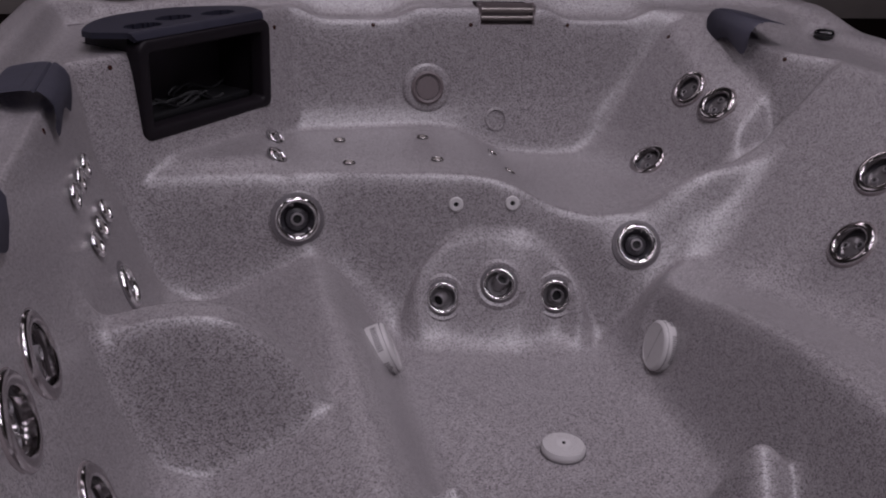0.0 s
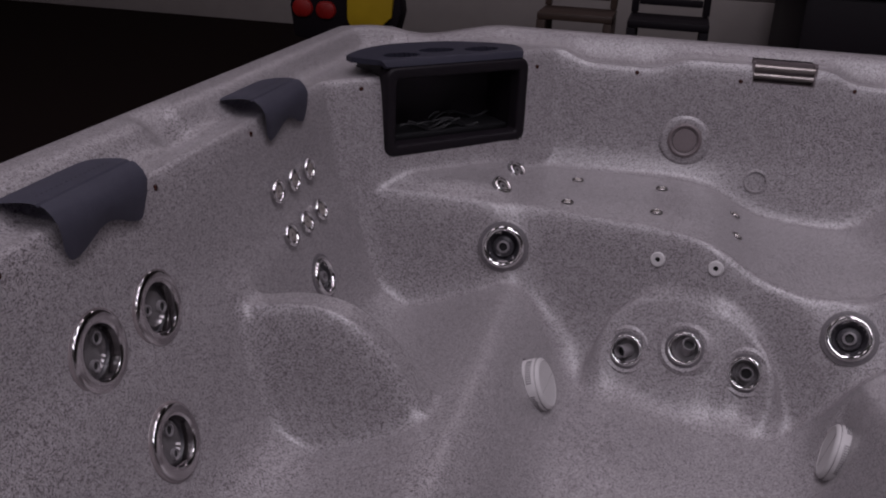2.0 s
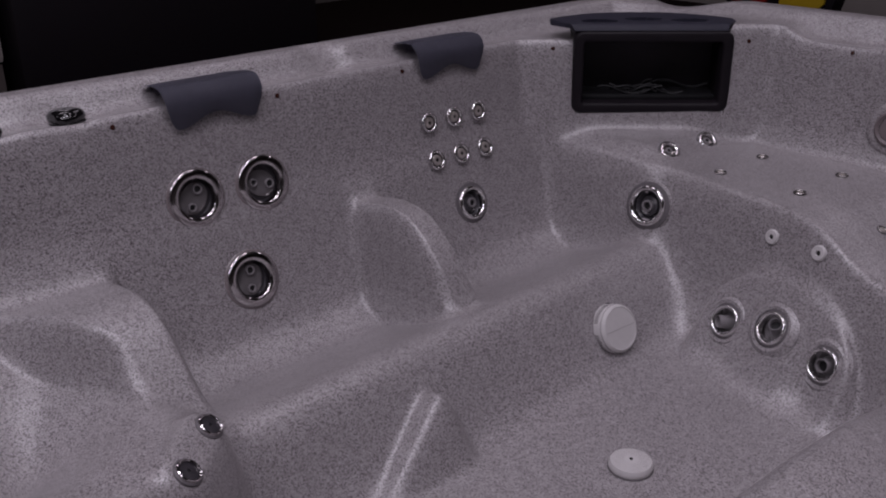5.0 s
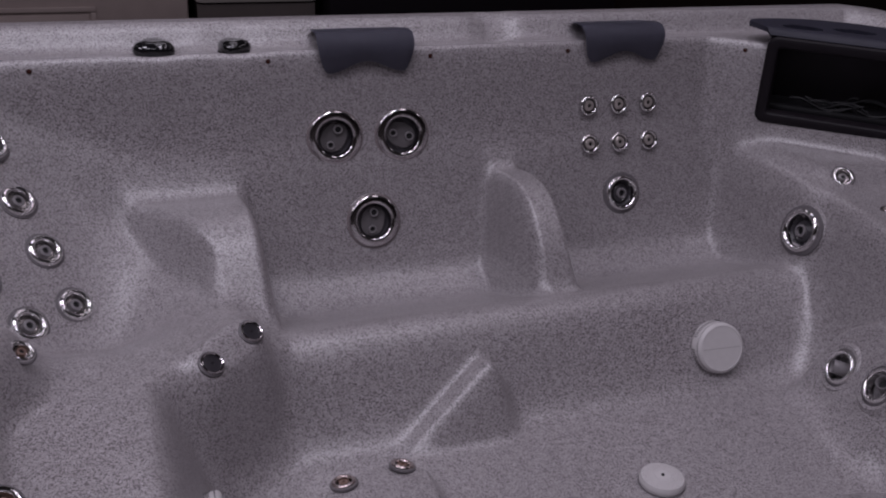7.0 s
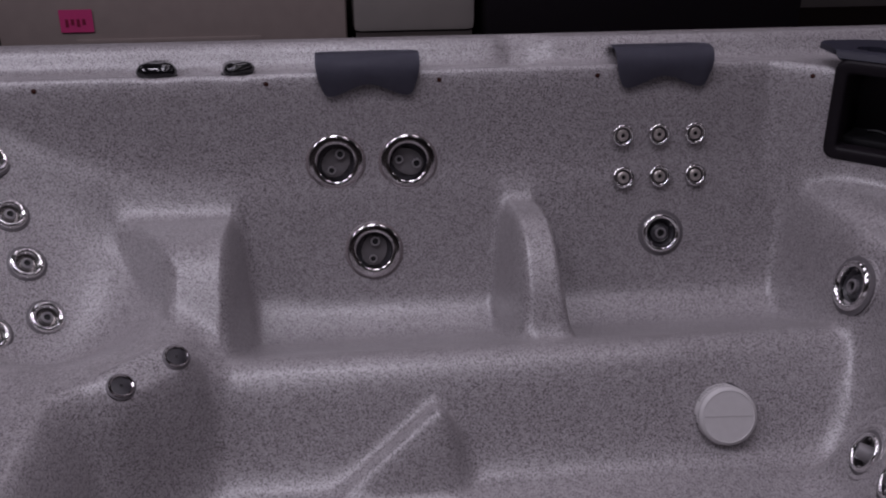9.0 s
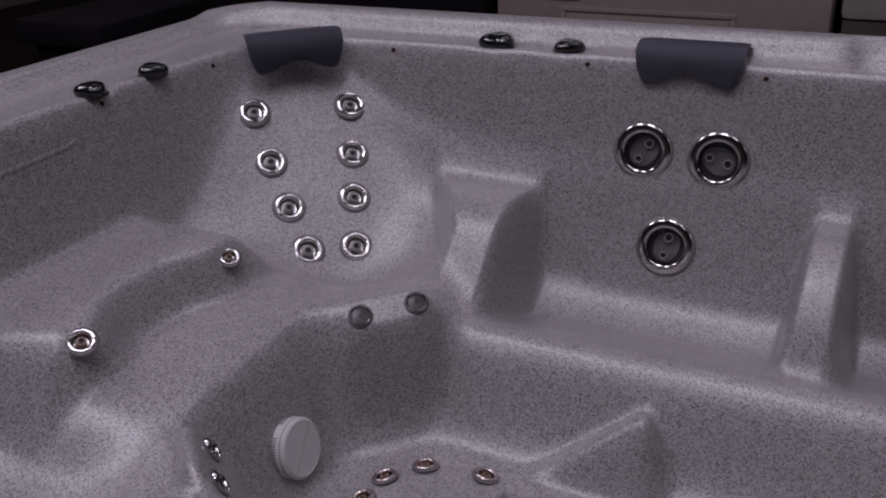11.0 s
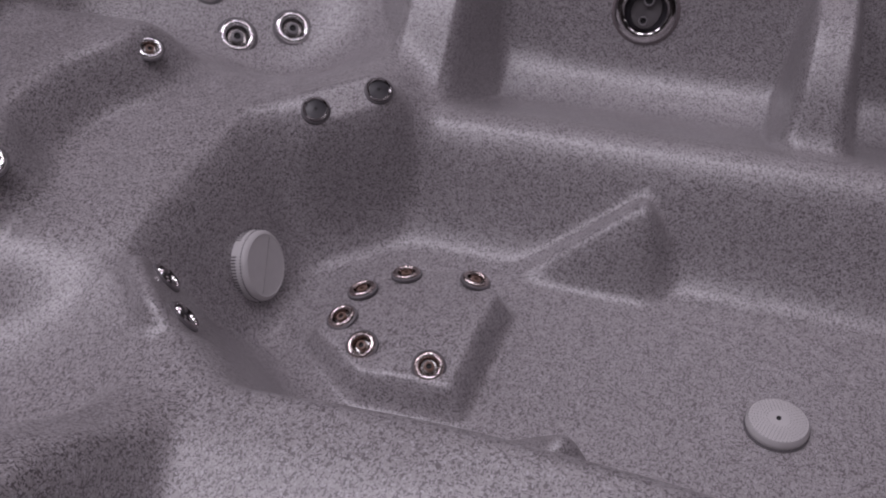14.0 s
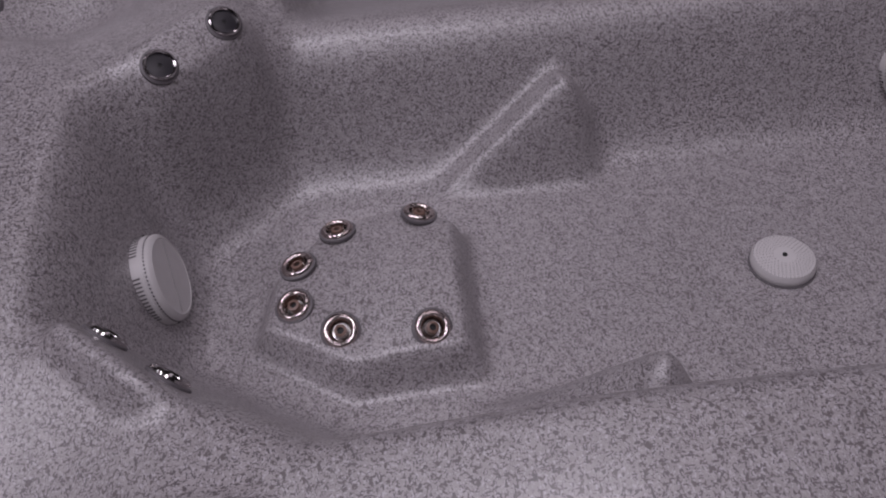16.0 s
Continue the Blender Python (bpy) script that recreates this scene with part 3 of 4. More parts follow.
def jet_mid():
    """Single-nozzle jet with a plain chrome ring."""
    ob = new("directional_jet")
    part("collar", lathe([(0.070, -0.012), (0.067, -0.004), (0.063, -0.002)], 36), ACRYLIC, ob)
    part("gasket", lathe([(0.064, -0.004), (0.064, 0.002), (0.058, 0.004), (0.050, 0.003)], 36), GASKET, ob)
    part("ring", lathe(ring_profile(0.055, 0.0385, 0.012), 48), CHROME, ob)
    part("cup", lathe([(0.040, -0.004), (0.032, -0.010), (0.026, -0.024), (0.0, -0.026)], 30), CUP, ob)
    part("eyeball", lathe([(0.029, -0.014), (0.026, -0.006), (0.018, -0.002), (0.014, -0.003)], 24), CUP, ob)
    noz = part("nozzle", lathe([(0.016, -0.012), (0.0155, 0.005), (0.011, 0.006), (0.010, -0.004)], 20), NOZZLE, ob)
    part("bore", lathe([(0.0104, -0.002), (0.0, -0.002)], 16), HOLE, noz)
    return tagged(ob, "round single-nozzle jet with polished chrome ring in grey gasket", "jet")


def jet_small(name="cluster_jet", r=0.036, label="small round chrome jet with a dark nozzle", core=None, rim=None):
    ob = new(name)
    part("gasket", lathe([(r * 1.12, -0.003), (r * 1.12, 0.0015), (r * 1.0, 0.003), (r * 0.9, 0.002)], 30), GASKET, ob)
    part("ring", lathe(ring_profile(r, r * 0.58, r * 0.26, -0.006), 36), rim or CHROME, ob)
    part("cup", lathe([(r * 0.66, 0.001), (r * 0.5, -0.006), (0.0, -0.008)], 24), STEEL, ob)
    noz = part("nozzle", lathe([(r * 0.36, -0.008), (r * 0.34, 0.004), (r * 0.2, 0.005), (r * 0.19, 0)], 18), core or NOZZLE, ob)
    part("bore", lathe([(r * 0.2, 0.001), (0, 0.001)], 14), HOLE, noz)
    return tagged(ob, label, "jet")


def jet_tiny(name, r, label, mat=None):
    ob = new(name)
    part("ring", lathe(ring_profile(r, r * 0.66, r * 0.26, -0.003), 28), mat or CHROME, ob)
    part("well", lathe([(r * 0.68, 0.001), (r * 0.60, -0.0005), (r * 0.5, -0.0005)], 20), CUP, ob, "dark gap inside the ring")
    part("cap", lathe([(r * 0.55, -0.001), (r * 0.52, 0.004), (r * 0.40, 0.0062), (r * 0.2, 0.0058), (r * 0.18, 0.001)], 20), PEARL, ob)
    part("bore", lathe([(r * 0.2, 0.002), (0, 0.002)], 12), HOLE, ob)
    return tagged(ob, label, "jet")


def button_white():
    ob = new("heater_return")
    part("disc", lathe([(0.019, -0.002), (0.019, 0.004), (0.016, 0.007), (0.007, 0.007), (0.0055, 0.002)], 24), WHITE, ob)
    part("bore", lathe([(0.006, 0.003), (0, 0.003)], 12), HOLE, ob)
    return tagged(ob, "small white plastic air button with a dark centre hole", "jet")


def suction(r=0.057, thick=0.034):
    ob = new("suction_cover")
    part("cap", lathe([(r * 0.985, 0.020), (r * 0.975, thick - 0.006), (r * 0.94, thick - 0.003), (r * 0.86, thick), (r * 0.845, thick - 0.0012), (0, thick - 0.0008)], 56), WHITE, ob)
    part("skirt", lathe([(r * 1.0, -0.012), (r * 1.0, 0.0185), (r * 0.99, 0.020), (r * 0.93, 0.0205)], 52), WHITE, ob)
    # dark base ring stands in for the shadow between cover and wall
    part("base_ring", lathe([(r * 1.055, -0.030), (r * 1.055, -0.011), (r * 0.95, -0.010)], 40), CUP, ob, "dark ring drawn in for the shadow round the base")
    slits = bmesh.new()
    for i in range(72):
        a = 2 * math.pi * i / 72
        if i % 18 < 13:
            m = Matrix.Rotation(a, 4, "Z") @ Matrix.Translation((r * 0.9995, 0, 0.009)) @ Matrix.Diagonal((0.0012, 0.0022, 0.014, 1))
            bmesh.ops.create_cube(slits, size=1.0, matrix=m)
        m = Matrix.Rotation(a, 4, "Z") @ Matrix.Translation((r * 0.981, 0, thick - 0.009)) @ Matrix.Diagonal((0.0016, 0.0022, 0.0022, 1))
        bmesh.ops.create_cube(slits, size=1.0, matrix=m)
    tagged(part("slit", slits, GASKET, ob, smooth=False), kind="stuff")
    part("groove", box(bmesh.new(), -r * 0.80, -0.0006, thick - 0.0015, r * 0.80, 0.0006, thick - 0.0003), GROOVE, ob, smooth=False)
    for a in (0.3, 3.4):
        part("screw", lathe([(0.003, thick * 0.5), (0.003, thick * 0.5 + 0.001), (0, thick * 0.5 + 0.001)], 8, None, (r * 0.985 * math.cos(a), r * 0.985 * math.sin(a))), HOLE, ob)
    return tagged(ob, "round pale plastic suction cover with a slotted edge", "suction cover")


def jet_tube(tilt_angle):
    """Whirlpool jet with a long swivel tube."""
    ob = new("swivel_jet")
    part("gasket", lathe([(0.048, -0.004), (0.048, 0.002), (0.043, 0.004), (0.036, 0.003)], 34), GASKET, ob)
    part("collar", lathe([(0.072, -0.006), (0.064, 0.001), (0.056, 0.006), (0.048, 0.004)], 34), ACRYLIC, ob)
    part("ring", lathe(ring_profile(0.0425, 0.031, 0.010, -0.022), 44), CHROME, ob)
    part("cup", lathe([(0.033, 0.0), (0.031, -0.012), (0.027, -0.026), (0.0, -0.028)], 28), NOZZLE, ob)
    tilt = Matrix.Translation((0, 0, -0.024)) @ Matrix.Rotation(radians(tilt_angle), 4, "Y")
    bm = lathe([(0.0185, 0.0), (0.0175, 0.012), (0.0165, 0.037), (0.0158, 0.039), (0.0145, 0.039), (0.0136, 0.037), (0.013, 0.018)], 24)
    bmesh.ops.transform(bm, matrix=tilt, verts=bm.verts)
    tube = part("tube", bm, NOZZLE, ob)
    bm = lathe([(0.0134, 0.022), (0.0, 0.022)], 18)
    bmesh.ops.transform(bm, matrix=tilt, verts=bm.verts)
    part("bore", bm, HOLE, tube)
    return tagged(ob, "round jet with chrome ring and protruding grey swivel tube", "jet")


def jet_lip():
    ob = new("lip_jet")
    part("gasket", lathe([(0.027, -0.004), (0.027, 0.0015), (0.024, 0.003), (0.021, 0.002)], 30), GASKET, ob)
    part("ring", lathe([(0.024, 0.001), (0.0235, 0.006), (0.0215, 0.008), (0.019, 0.006), (0.018, 0.001)], 32), SMOKED, ob)
    part("face", lathe([(0.0195, 0.003), (0.010, 0.004), (0.0035, 0.0042), (0.003, 0.002)], 26), FACE, ob)
    part("bore", lathe([(0.0033, 0.003), (0, 0.003)], 12), HOLE, ob)
    return tagged(ob, "small chrome jet with a flat dark face in the seat lip", "jet")


def jet_dome():
    """Domed jet of the corner lounge: grey translucent cover with a small centre."""
    ob = new("domed_jet")
    part("gasket", lathe([(0.046, -0.003), (0.046, 0.002), (0.041, 0.004)], 32), GASKET, ob)
    part("dome", lathe([(0.0425, 0.001), (0.041, 0.006), (0.036, 0.011), (0.029, 0.0135), (0.021, 0.013), (0.015, 0.010), (0.012, 0.006)], 40), SMOKE, ob)
    for a in (0.0, 2.1, 4.2):
        part("port", lathe([(0.0042, 0.0115), (0.0038, 0.0135), (0.0, 0.0132)], 10, None, (0.018 * math.cos(a), 0.018 * math.sin(a))), HOLE, ob)
    noz = part("nozzle", lathe([(0.013, 0.004), (0.0115, 0.009), (0.007, 0.010), (0.0065, 0.005)], 18), CUP, ob)
    part("bore", lathe([(0.007, 0.006), (0, 0.006)], 14), HOLE, noz)
    return tagged(ob, "domed smoked dark plastic jet with a small nozzle", "jet")


def drain():
    ob = new("floor_suction")
    r = 0.047
    part("cap", lathe([(r * 0.96, 0.0), (r, 0.006), (r, 0.012), (r * 0.93, 0.018), (r * 0.5, 0.021), (0, 0.0215)], 44), WHITE, ob)
    part("base_ring", lathe([(r * 1.04, -0.004), (r * 1.04, 0.002), (r * 0.9, 0.003)], 40), GASKET, ob)
    dots = bmesh.new()
    for k in range(4, 11):
        rr = 0.0044 * k
        for i in range(k * 5):
            a = 2 * math.pi * i / (k * 5)
            lathe([(0.0009, 0.0218 - 0.0025 * (rr / r) ** 3), (0, 0.0221 - 0.0025 * (rr / r) ** 3)], 5, None, (rr * math.cos(a), rr * math.sin(a)), dots)
    part("perforation", dots, GASKET, ob)
    part("screw", lathe([(0.0038, 0.021), (0.0036, 0.0232), (0, 0.0232)], 10), HOLE, ob)
    return tagged(ob, "round white perforated suction cover on the footwell floor", "suction cover")


PROTO = {
    "big": jet_big(), "mid": jet_mid(), "small": jet_small(), "tube": jet_tube(27), "straight": jet_tube(5), "dome": jet_dome(),
    "tiny": jet_tiny("neck_jet", 0.0285, "tiny round pearly chrome shoulder jet", CHROME),
    "air": jet_tiny("air_injector", 0.0175, "low chrome air injector button in the bench top", STEEL),
    "lip": jet_lip(),
    "foot": jet_small("foot_jet", 0.0245, "small rose-tinted chrome foot jet with a bronze centre", BRONZE, ROSE),
    "calf": jet_small("hip_jet", 0.028, "chrome hip jet set in the shelf edge", BRONZE),
    "white": button_white(), "suction": suction(0.063, 0.034), "drain": drain(),
}
USED = set()


def place(kind, group, p, n, spin=0.0, size=1.0):
    m = Matrix.Translation(p) @ basis(n, spin) @ Matrix.Scale(size, 4)
    if kind in USED:
        ob = copy_thing(PROTO[kind], m)
        ob.scale = (size, size, size)
    else:
        ob = PROTO[kind]
        ob.matrix_basis = m
        USED.add(kind)
    if group:
        ob["group"] = group
    return ob


for kind, group, x, y, z, spin, size, p, n in SEATS:
    place(kind, group, p, n, spin, size)


# ---------------- pillows ----------------
def pillow():
    """Curved head rest that hangs over the rim; origin at the rim's inner edge, +y outwards, +z up."""
    ob = new("head_pillow")
    bm = bmesh.new()
    prof = [(0.086, 0.013), (0.058, 0.018), (0.026, 0.0215), (0.006, 0.0210), (0.002, 0.0165), (-0.002, 0.0205), (-0.010, 0.0175), (-0.024, 0.006), (-0.033, -0.015), (-0.034, -0.044), (-0.030, -0.073)]
    nx = 24
    rows = []
    for i in range(nx + 1):
        u = -1 + 2 * i / nx
        w = 0.128 * (1 - 0.02 * u * u)
        row = []
        for k, (py, pz) in enumerate(prof):
            drop = max(0, k - 7) / 3
            dip = drop * 0.028 * (0.5 + 0.5 * math.cos(math.pi * min(1, abs(u) / 0.75)))
            end = 1 - abs(u) ** 8 * 0.10
            pinch = 1 - 0.10 * drop ** 2 * max(0, abs(u) - 0.6) / 0.4
            lift = 0.020 * drop * max(0, (abs(u) - 0.82) / 0.18) ** 2
            row.append(bm.verts.new((w * u * pinch, py * end, pz + dip + lift)))
        rows.append(row)
    for p, q in zip(rows, rows[1:]):
        for k in range(len(prof) - 1):
            bm.faces.new((p[k], p[k + 1], q[k + 1], q[k]))
    bmesh.ops.solidify(bm, geom=bm.faces[:], thickness=0.020)
    part("cushion", bm, FOAM, ob)
    dots = bmesh.new()
    for i in range(16):
        lathe([(0.0022, 0.0222), (0.0, 0.0224)], 7, None, (0.0125 * (i - 7.5), 0.026), dots)
    tagged(part("dimple", dots, DARKGREY, ob, "row of pressed dimples"), kind="stuff")
    return tagged(ob, "slate grey foam head pillow draped over the tub rim", "pillow", "head pillows")


first = pillow()
PILLOWS = [(-0.178, 1.016, 0), (0.558, 1.016, 0), (-1.168, 0.848, 45), (1.140, -0.796, 180)]
for k, (x, y, a) in enumerate(PILLOWS):
    m = pose(x, y, 0.709 if k < 3 else 0.738, 0, 0, a)
    if k:
        copy_thing(first, m)
    else:
        first.matrix_basis = m

# ---------------- skimmer box in the corner ----------------
def skimmer():
    """Deep open box: frame, pocket, a ledge with moulded bars, and an oval-holed lid."""
    ob = new("skimmer_box")
    ob.matrix_basis = SKIM
    w, z0, z1 = 0.233, 0.477, 0.722
    bm = bmesh.new()
    rings = []
    for inset, y in ((0, 0.02), (0, -0.014), (0.003, -0.020), (0.007, -0.022), (0.025, -0.022), (0.029, -0.020), (0.032, -0.014), (0.034, 0.02)):
        half, low, high, rad = w - inset, z0 + inset, z1 - inset, max(0.028 - inset * 0.6, 0.01)
        ring = []
        for cx, cz, start in ((half - rad, high - rad, 0), (-half + rad, high - rad, 90), (-half + rad, low + rad, 180), (half - rad, low + rad, 270)):
            for q in range(6):
                t = radians(start + 18 * q)
                ring.append(bm.verts.new((cx + rad * math.cos(t), y, cz + rad * math.sin(t))))
        rings.append(ring)
    for p, q in zip(rings, rings[1:]):
        for i in range(24):
            bm.faces.new((p[i], p[(i + 1) % 24], q[(i + 1) % 24], q[i]))
    part("frame", bm, BLACK, ob, "matt black frame with rounded corners")
    part("side_wall", box(bmesh.new(), -w + 0.004, 0.02, z0 + 0.01, -w + 0.024, 0.165, z1), BLACK, ob)
    part("side_wall", box(bmesh.new(), w - 0.024, 0.02, z0 + 0.01, w - 0.004, 0.165, z1), BLACK, ob)
    part("bottom", box(bmesh.new(), -w + 0.024, 0.02, z0 + 0.01, w - 0.024, 0.165, z0 + 0.026), BLACK, ob)
    part("back_wall", box(bmesh.new(), -w + 0.024, 0.150, z0 + 0.026, w - 0.024, 0.165, z1), BLACK, ob)
    bm = bmesh.new()
    box(bm, -w + 0.026, 0.035, z0 + 0.027, w - 0.026, 0.145, z0 + 0.046, 0.006)
    rng = random.Random(4)
    for k in range(9):
        x, y, turn = rng.uniform(-0.18, 0.05), rng.uniform(0.05, 0.12), rng.uniform(-0.6, 0.6)
        ring = []
        for q in range(12):
            turn += rng.uniform(-0.28, 0.28) - (y - 0.085) * 2
            x, y = x + 0.016 * math.cos(turn), min(max(y + 0.012 * math.sin(turn), 0.045), 0.135)
            z = z0 + 0.058 + 0.012 * math.sin(k + q * 0.55)
            ring.append([bm.verts.new((min(x, w - 0.03), y + 0.004 * math.cos(c), z + 0.004 * math.sin(c))) for c in (0, 1.57, 3.14, 4.71)])
        for r0, r1 in zip(ring, ring[1:]):
            for c in range(4):
                bm.faces.new((r0[c], r0[(c + 1) % 4], r1[(c + 1) % 4], r1[c]))
    tagged(part("basket", bm, TANGLE, ob, "dark smoked basket with tangled bars"), kind="stuff")
    lid = skimmer_lid()
    lid.parent = ob
    lid["label"] = "slate plastic lid with oval holes"
    return tagged(ob, "open black skimmer box with an oval-holed slate lid", "skimmer")


def skimmer_lid():
    """A flat plate with a bowed back edge, pierced by three ovals."""
    nu, nv = 96, 30
    bm = bmesh.new()
    grid = {}

    def at(i, j):
        u = -1 + 2 * i / nu
        deep = 0.120 * (1 - abs(u) ** 2.4) + 0.060
        front = -0.016 + (0.075 * max(0.0, (-u - 0.76) / 0.24) if u < 0 else 0.06 * max(0.0, (u - 0.88) / 0.12))
        return u * 0.272 - 0.026, front + (deep + 0.03 - front) * j / nv

    def hole(x, y):
        return any(((x - cx) / 0.055) ** 2 + ((y - 0.085 + 0.25 * abs(cx)) / 0.030) ** 2 < 1 for cx in (-0.155, -0.02, 0.115))

    for i in range(nu):
        for j in range(nv):
            x, y = at(i + 0.5, j + 0.5)
            if hole(x, y):
                continue
            vs = []
            for a, b in ((i, j), (i + 1, j), (i + 1, j + 1), (i, j + 1)):
                if (a, b) not in grid:
                    px, py = at(a, b)
                    drop = 0.014 * max(0, (0.0 - py) / 0.014) ** 2
                    grid[(a, b)] = bm.verts.new((px, py, 0.742 - drop))
                vs.append(grid[(a, b)])
            bm.faces.new(vs)
    bmesh.ops.remove_doubles(bm, verts=bm.verts, dist=1e-5)
    bmesh.ops.solidify(bm, geom=bm.faces[:], thickness=0.014)
    return part("lid", bm, DARKGREY)


skimmer()


# ---------------- knobs on the rim ----------------
def knob():
    ob = new("diverter_knob")
    part("cap", lathe([(0.030, 0.0), (0.034, 0.008), (0.033, 0.014), (0.027, 0.021), (0.016, 0.0245), (0.008, 0.0235), (0, 0.0225)], 36, lambda a, r: 1 + 0.11 * math.cos(3 * a)), GLOSSBLACK, ob)
    part("collar", lathe([(0.0345, -0.002), (0.034, 0.001), (0.031, 0.002)], 28), HOLE, ob, "dark gap ring")
    return tagged(ob, "glossy black diverter valve knob on the tub rim", "knob", "diverter knobs")


k0 = knob()
for k, (x, y) in enumerate(KNOBS):
    m = pose(x, y, float(height(x, y)), 0, 0, 50 * k)
    size = (1.12, 1.15, 1.05, 1.05, 1.4, 1.15, 0.9)[k]
    ob = copy_thing(k0, m) if k else k0
    ob.matrix_basis = m @ Matrix.Scale(size, 4)

# ---------------- speaker disc and grab bar ----------------
sp = new("wall_speaker")
part("grille", lathe([(0.034, 0.006), (0.0, 0.007)], 36), SPEAKER, sp)
part("ring", lathe([(0.050, -0.004), (0.049, 0.006), (0.043, 0.010), (0.036, 0.005)], 40), SPEAKER, sp)
part("flange", lathe([(0.074, -0.006), (0.068, 0.0005), (0.060, 0.002), (0.048, 0.001)], 40), ACRYLIC, sp, "moulded acrylic surround")
sp.matrix_basis = Matrix.Translation((1.339, 0.077, 0.509)) @ basis((-1, 0, 0.2))
tagged(sp, "round mauve-grey speaker grille in the tub wall", "speaker")

er = new("moulded_ring")
part("rib", lathe([(0.036, -0.004), (0.034, 0.003), (0.029, 0.004), (0.026, -0.002)], 32), ACRYLIC, er)
er.matrix_basis = Matrix.Translation((1.322, -0.137, 0.413)) @ basis((-1, 0, 0.25))
tagged(er, "faint round ring moulded in the speckled tub wall", "ring")
gb = new("grab_bar")
gb.matrix_basis = BAR
for z in (-0.012, 0.012):
    bm = bmesh.new()
    c = bmesh.ops.create_cone(bm, cap_ends=True, segments=16, radius1=0.0085, radius2=0.0085, depth=0.162)
    bmesh.ops.transform(bm, matrix=Matrix.Translation((0.0, 0, z)) @ Matrix.Rotation(radians(90), 4, "X"), verts=bm.verts)
    part("bar", bm, SHADED_STEEL, gb)
bm = bmesh.new()
box(bm, 0.018, -0.09, -0.034, 0.024, 0.09, 0.03)
box(bm, -0.006, -0.09, -0.036, 0.018, 0.09, -0.030)
box(bm, -0.006, 0.080, -0.030, 0.018, 0.088, 0.026)
box(bm, -0.006, -0.088, -0.030, 0.018, -0.080, 0.026)
part("recess", bm, SPEAKER, gb)
tagged(gb, "twin steel bar waterfall spout in the tub wall", "spout")

# ---------------- cabinet and room ----------------
bm = bmesh.new()
box(bm, -1.56, -1.13, -0.27, 1.52, -1.10, 0.60)
box(bm, -1.56, 1.10, -0.27, 1.52, 1.13, 0.60)
box(bm, -1.56, -1.10, -0.27, -1.53, 1.10, 0.60)
box(bm, 1.49, -1.10, -0.27, 1.52, 1.10, 0.60)
part("cabinet_skirt", bm, CABINET, TUB, "grey-brown cabinet panels")
GROUND = -0.27
bm = bmesh.new()
box(bm, -7.5, -7.5, GROUND - 0.1, 7.5, 7.5, GROUND)
tagged(part("floor", bm, CARPET, None, smooth=False), "dark brown showroom carpet floor", "floor", kind="structure")
bm = bmesh.new()
box(bm, -7.5, -7.5, 5.5, 7.5, 7.5, 5.6)
tagged(part("ceiling", bm, CEILING, None, smooth=False), "pale showroom ceiling", "ceiling", kind="structure")
for nm, a in (("wall_north", (-7.5, 7.5, GROUND, 7.5, 7.6, 5.5)), ("wall_south", (-7.5, -7.6, GROUND, 7.5, -7.5, 5.5)), ("wall_east", (7.5, -7.5, GROUND, 7.6, 7.5, 5.5)), ("wall_west", (-7.6, -7.5, GROUND, -7.5, 7.5, 5.5))):
    bm = box(bmesh.new(), *a)
    tagged(part(nm, bm, WALLPAINT, None, smooth=False), "dim painted showroom wall", "wall", kind="structure")


# ---------------- what stands round the tub ----------------
def display_tub(name, x0, x1, y, deep, top, mat, label, door=None, plinth=0.0):
    ob = new(name)
    ob.location = ((x0 + x1) / 2, y, GROUND)
    w, h = (x1 - x0) / 2, top - GROUND
    part("side_panel", box(bmesh.new(), -w, 0, plinth, w, deep, h, 0.05), mat, ob)
    if plinth:
        part("plinth", box(bmesh.new(), -w + 0.02, 0.03, 0, w - 0.02, deep, plinth), CABINET, ob)
    part("rim", box(bmesh.new(), -w - 0.04, -0.04, h, w + 0.04, deep, h + 0.08, 0.03), mat, ob)
    if door:
        d0, d1, zt = door
        cx = (x0 + x1) / 2
        bm = bmesh.new()
        box(bm, d0 - cx, -0.012, zt - GROUND, d1 - cx, 0.0, zt - GROUND + 0.03, 0.003)
        box(bm, d0 - cx, -0.012, 0.05, d0 - cx + 0.03, 0.0, zt - GROUND - 0.003, 0.003)
        box(bm, d1 - cx - 0.03, -0.012, 0.05, d1 - cx, 0.0, zt - GROUND - 0.003, 0.003)
        part("door_trim", bm, mat, ob)
        part("door", box(bmesh.new(), d0 - cx + 0.045, -0.008, 0.05, d1 - cx - 0.045, 0.0, zt - GROUND - 0.02, 0.003), mat, ob)
    return tagged(ob, label, "hot tub")


display_tub("display_hot_tub", -2.45, -0.18, 5.2, 2.0, 0.55, BEIGE, "taupe-sided display hot tub standing on the carpet", (-1.95, -0.76, -0.02))
display_tub("display_hot_tub", -0.14, 0.70, 5.25, 1.9, 0.55, PALE, "pale-sided display hot tub on a dark plinth", None, 0.27)
display_tub("display_hot_tub", 0.75, 3.0, 5.15, 2.0, 0.55, BLACK, "black-sided display hot tub on the carpet")
display_tub("display_hot_tub", -5.2, -2.5, 5.1, 2.0, 0.55, BLACK, "black-sided display hot tub beside the taupe one")
note = new("price_note")
note.location = (-1.935, 5.185, 0.125)
part("paper", box(bmesh.new(), -0.105, 0, -0.065, 0.105, 0.003, 0.08), PINK, note, smooth=False)
bm = bmesh.new()
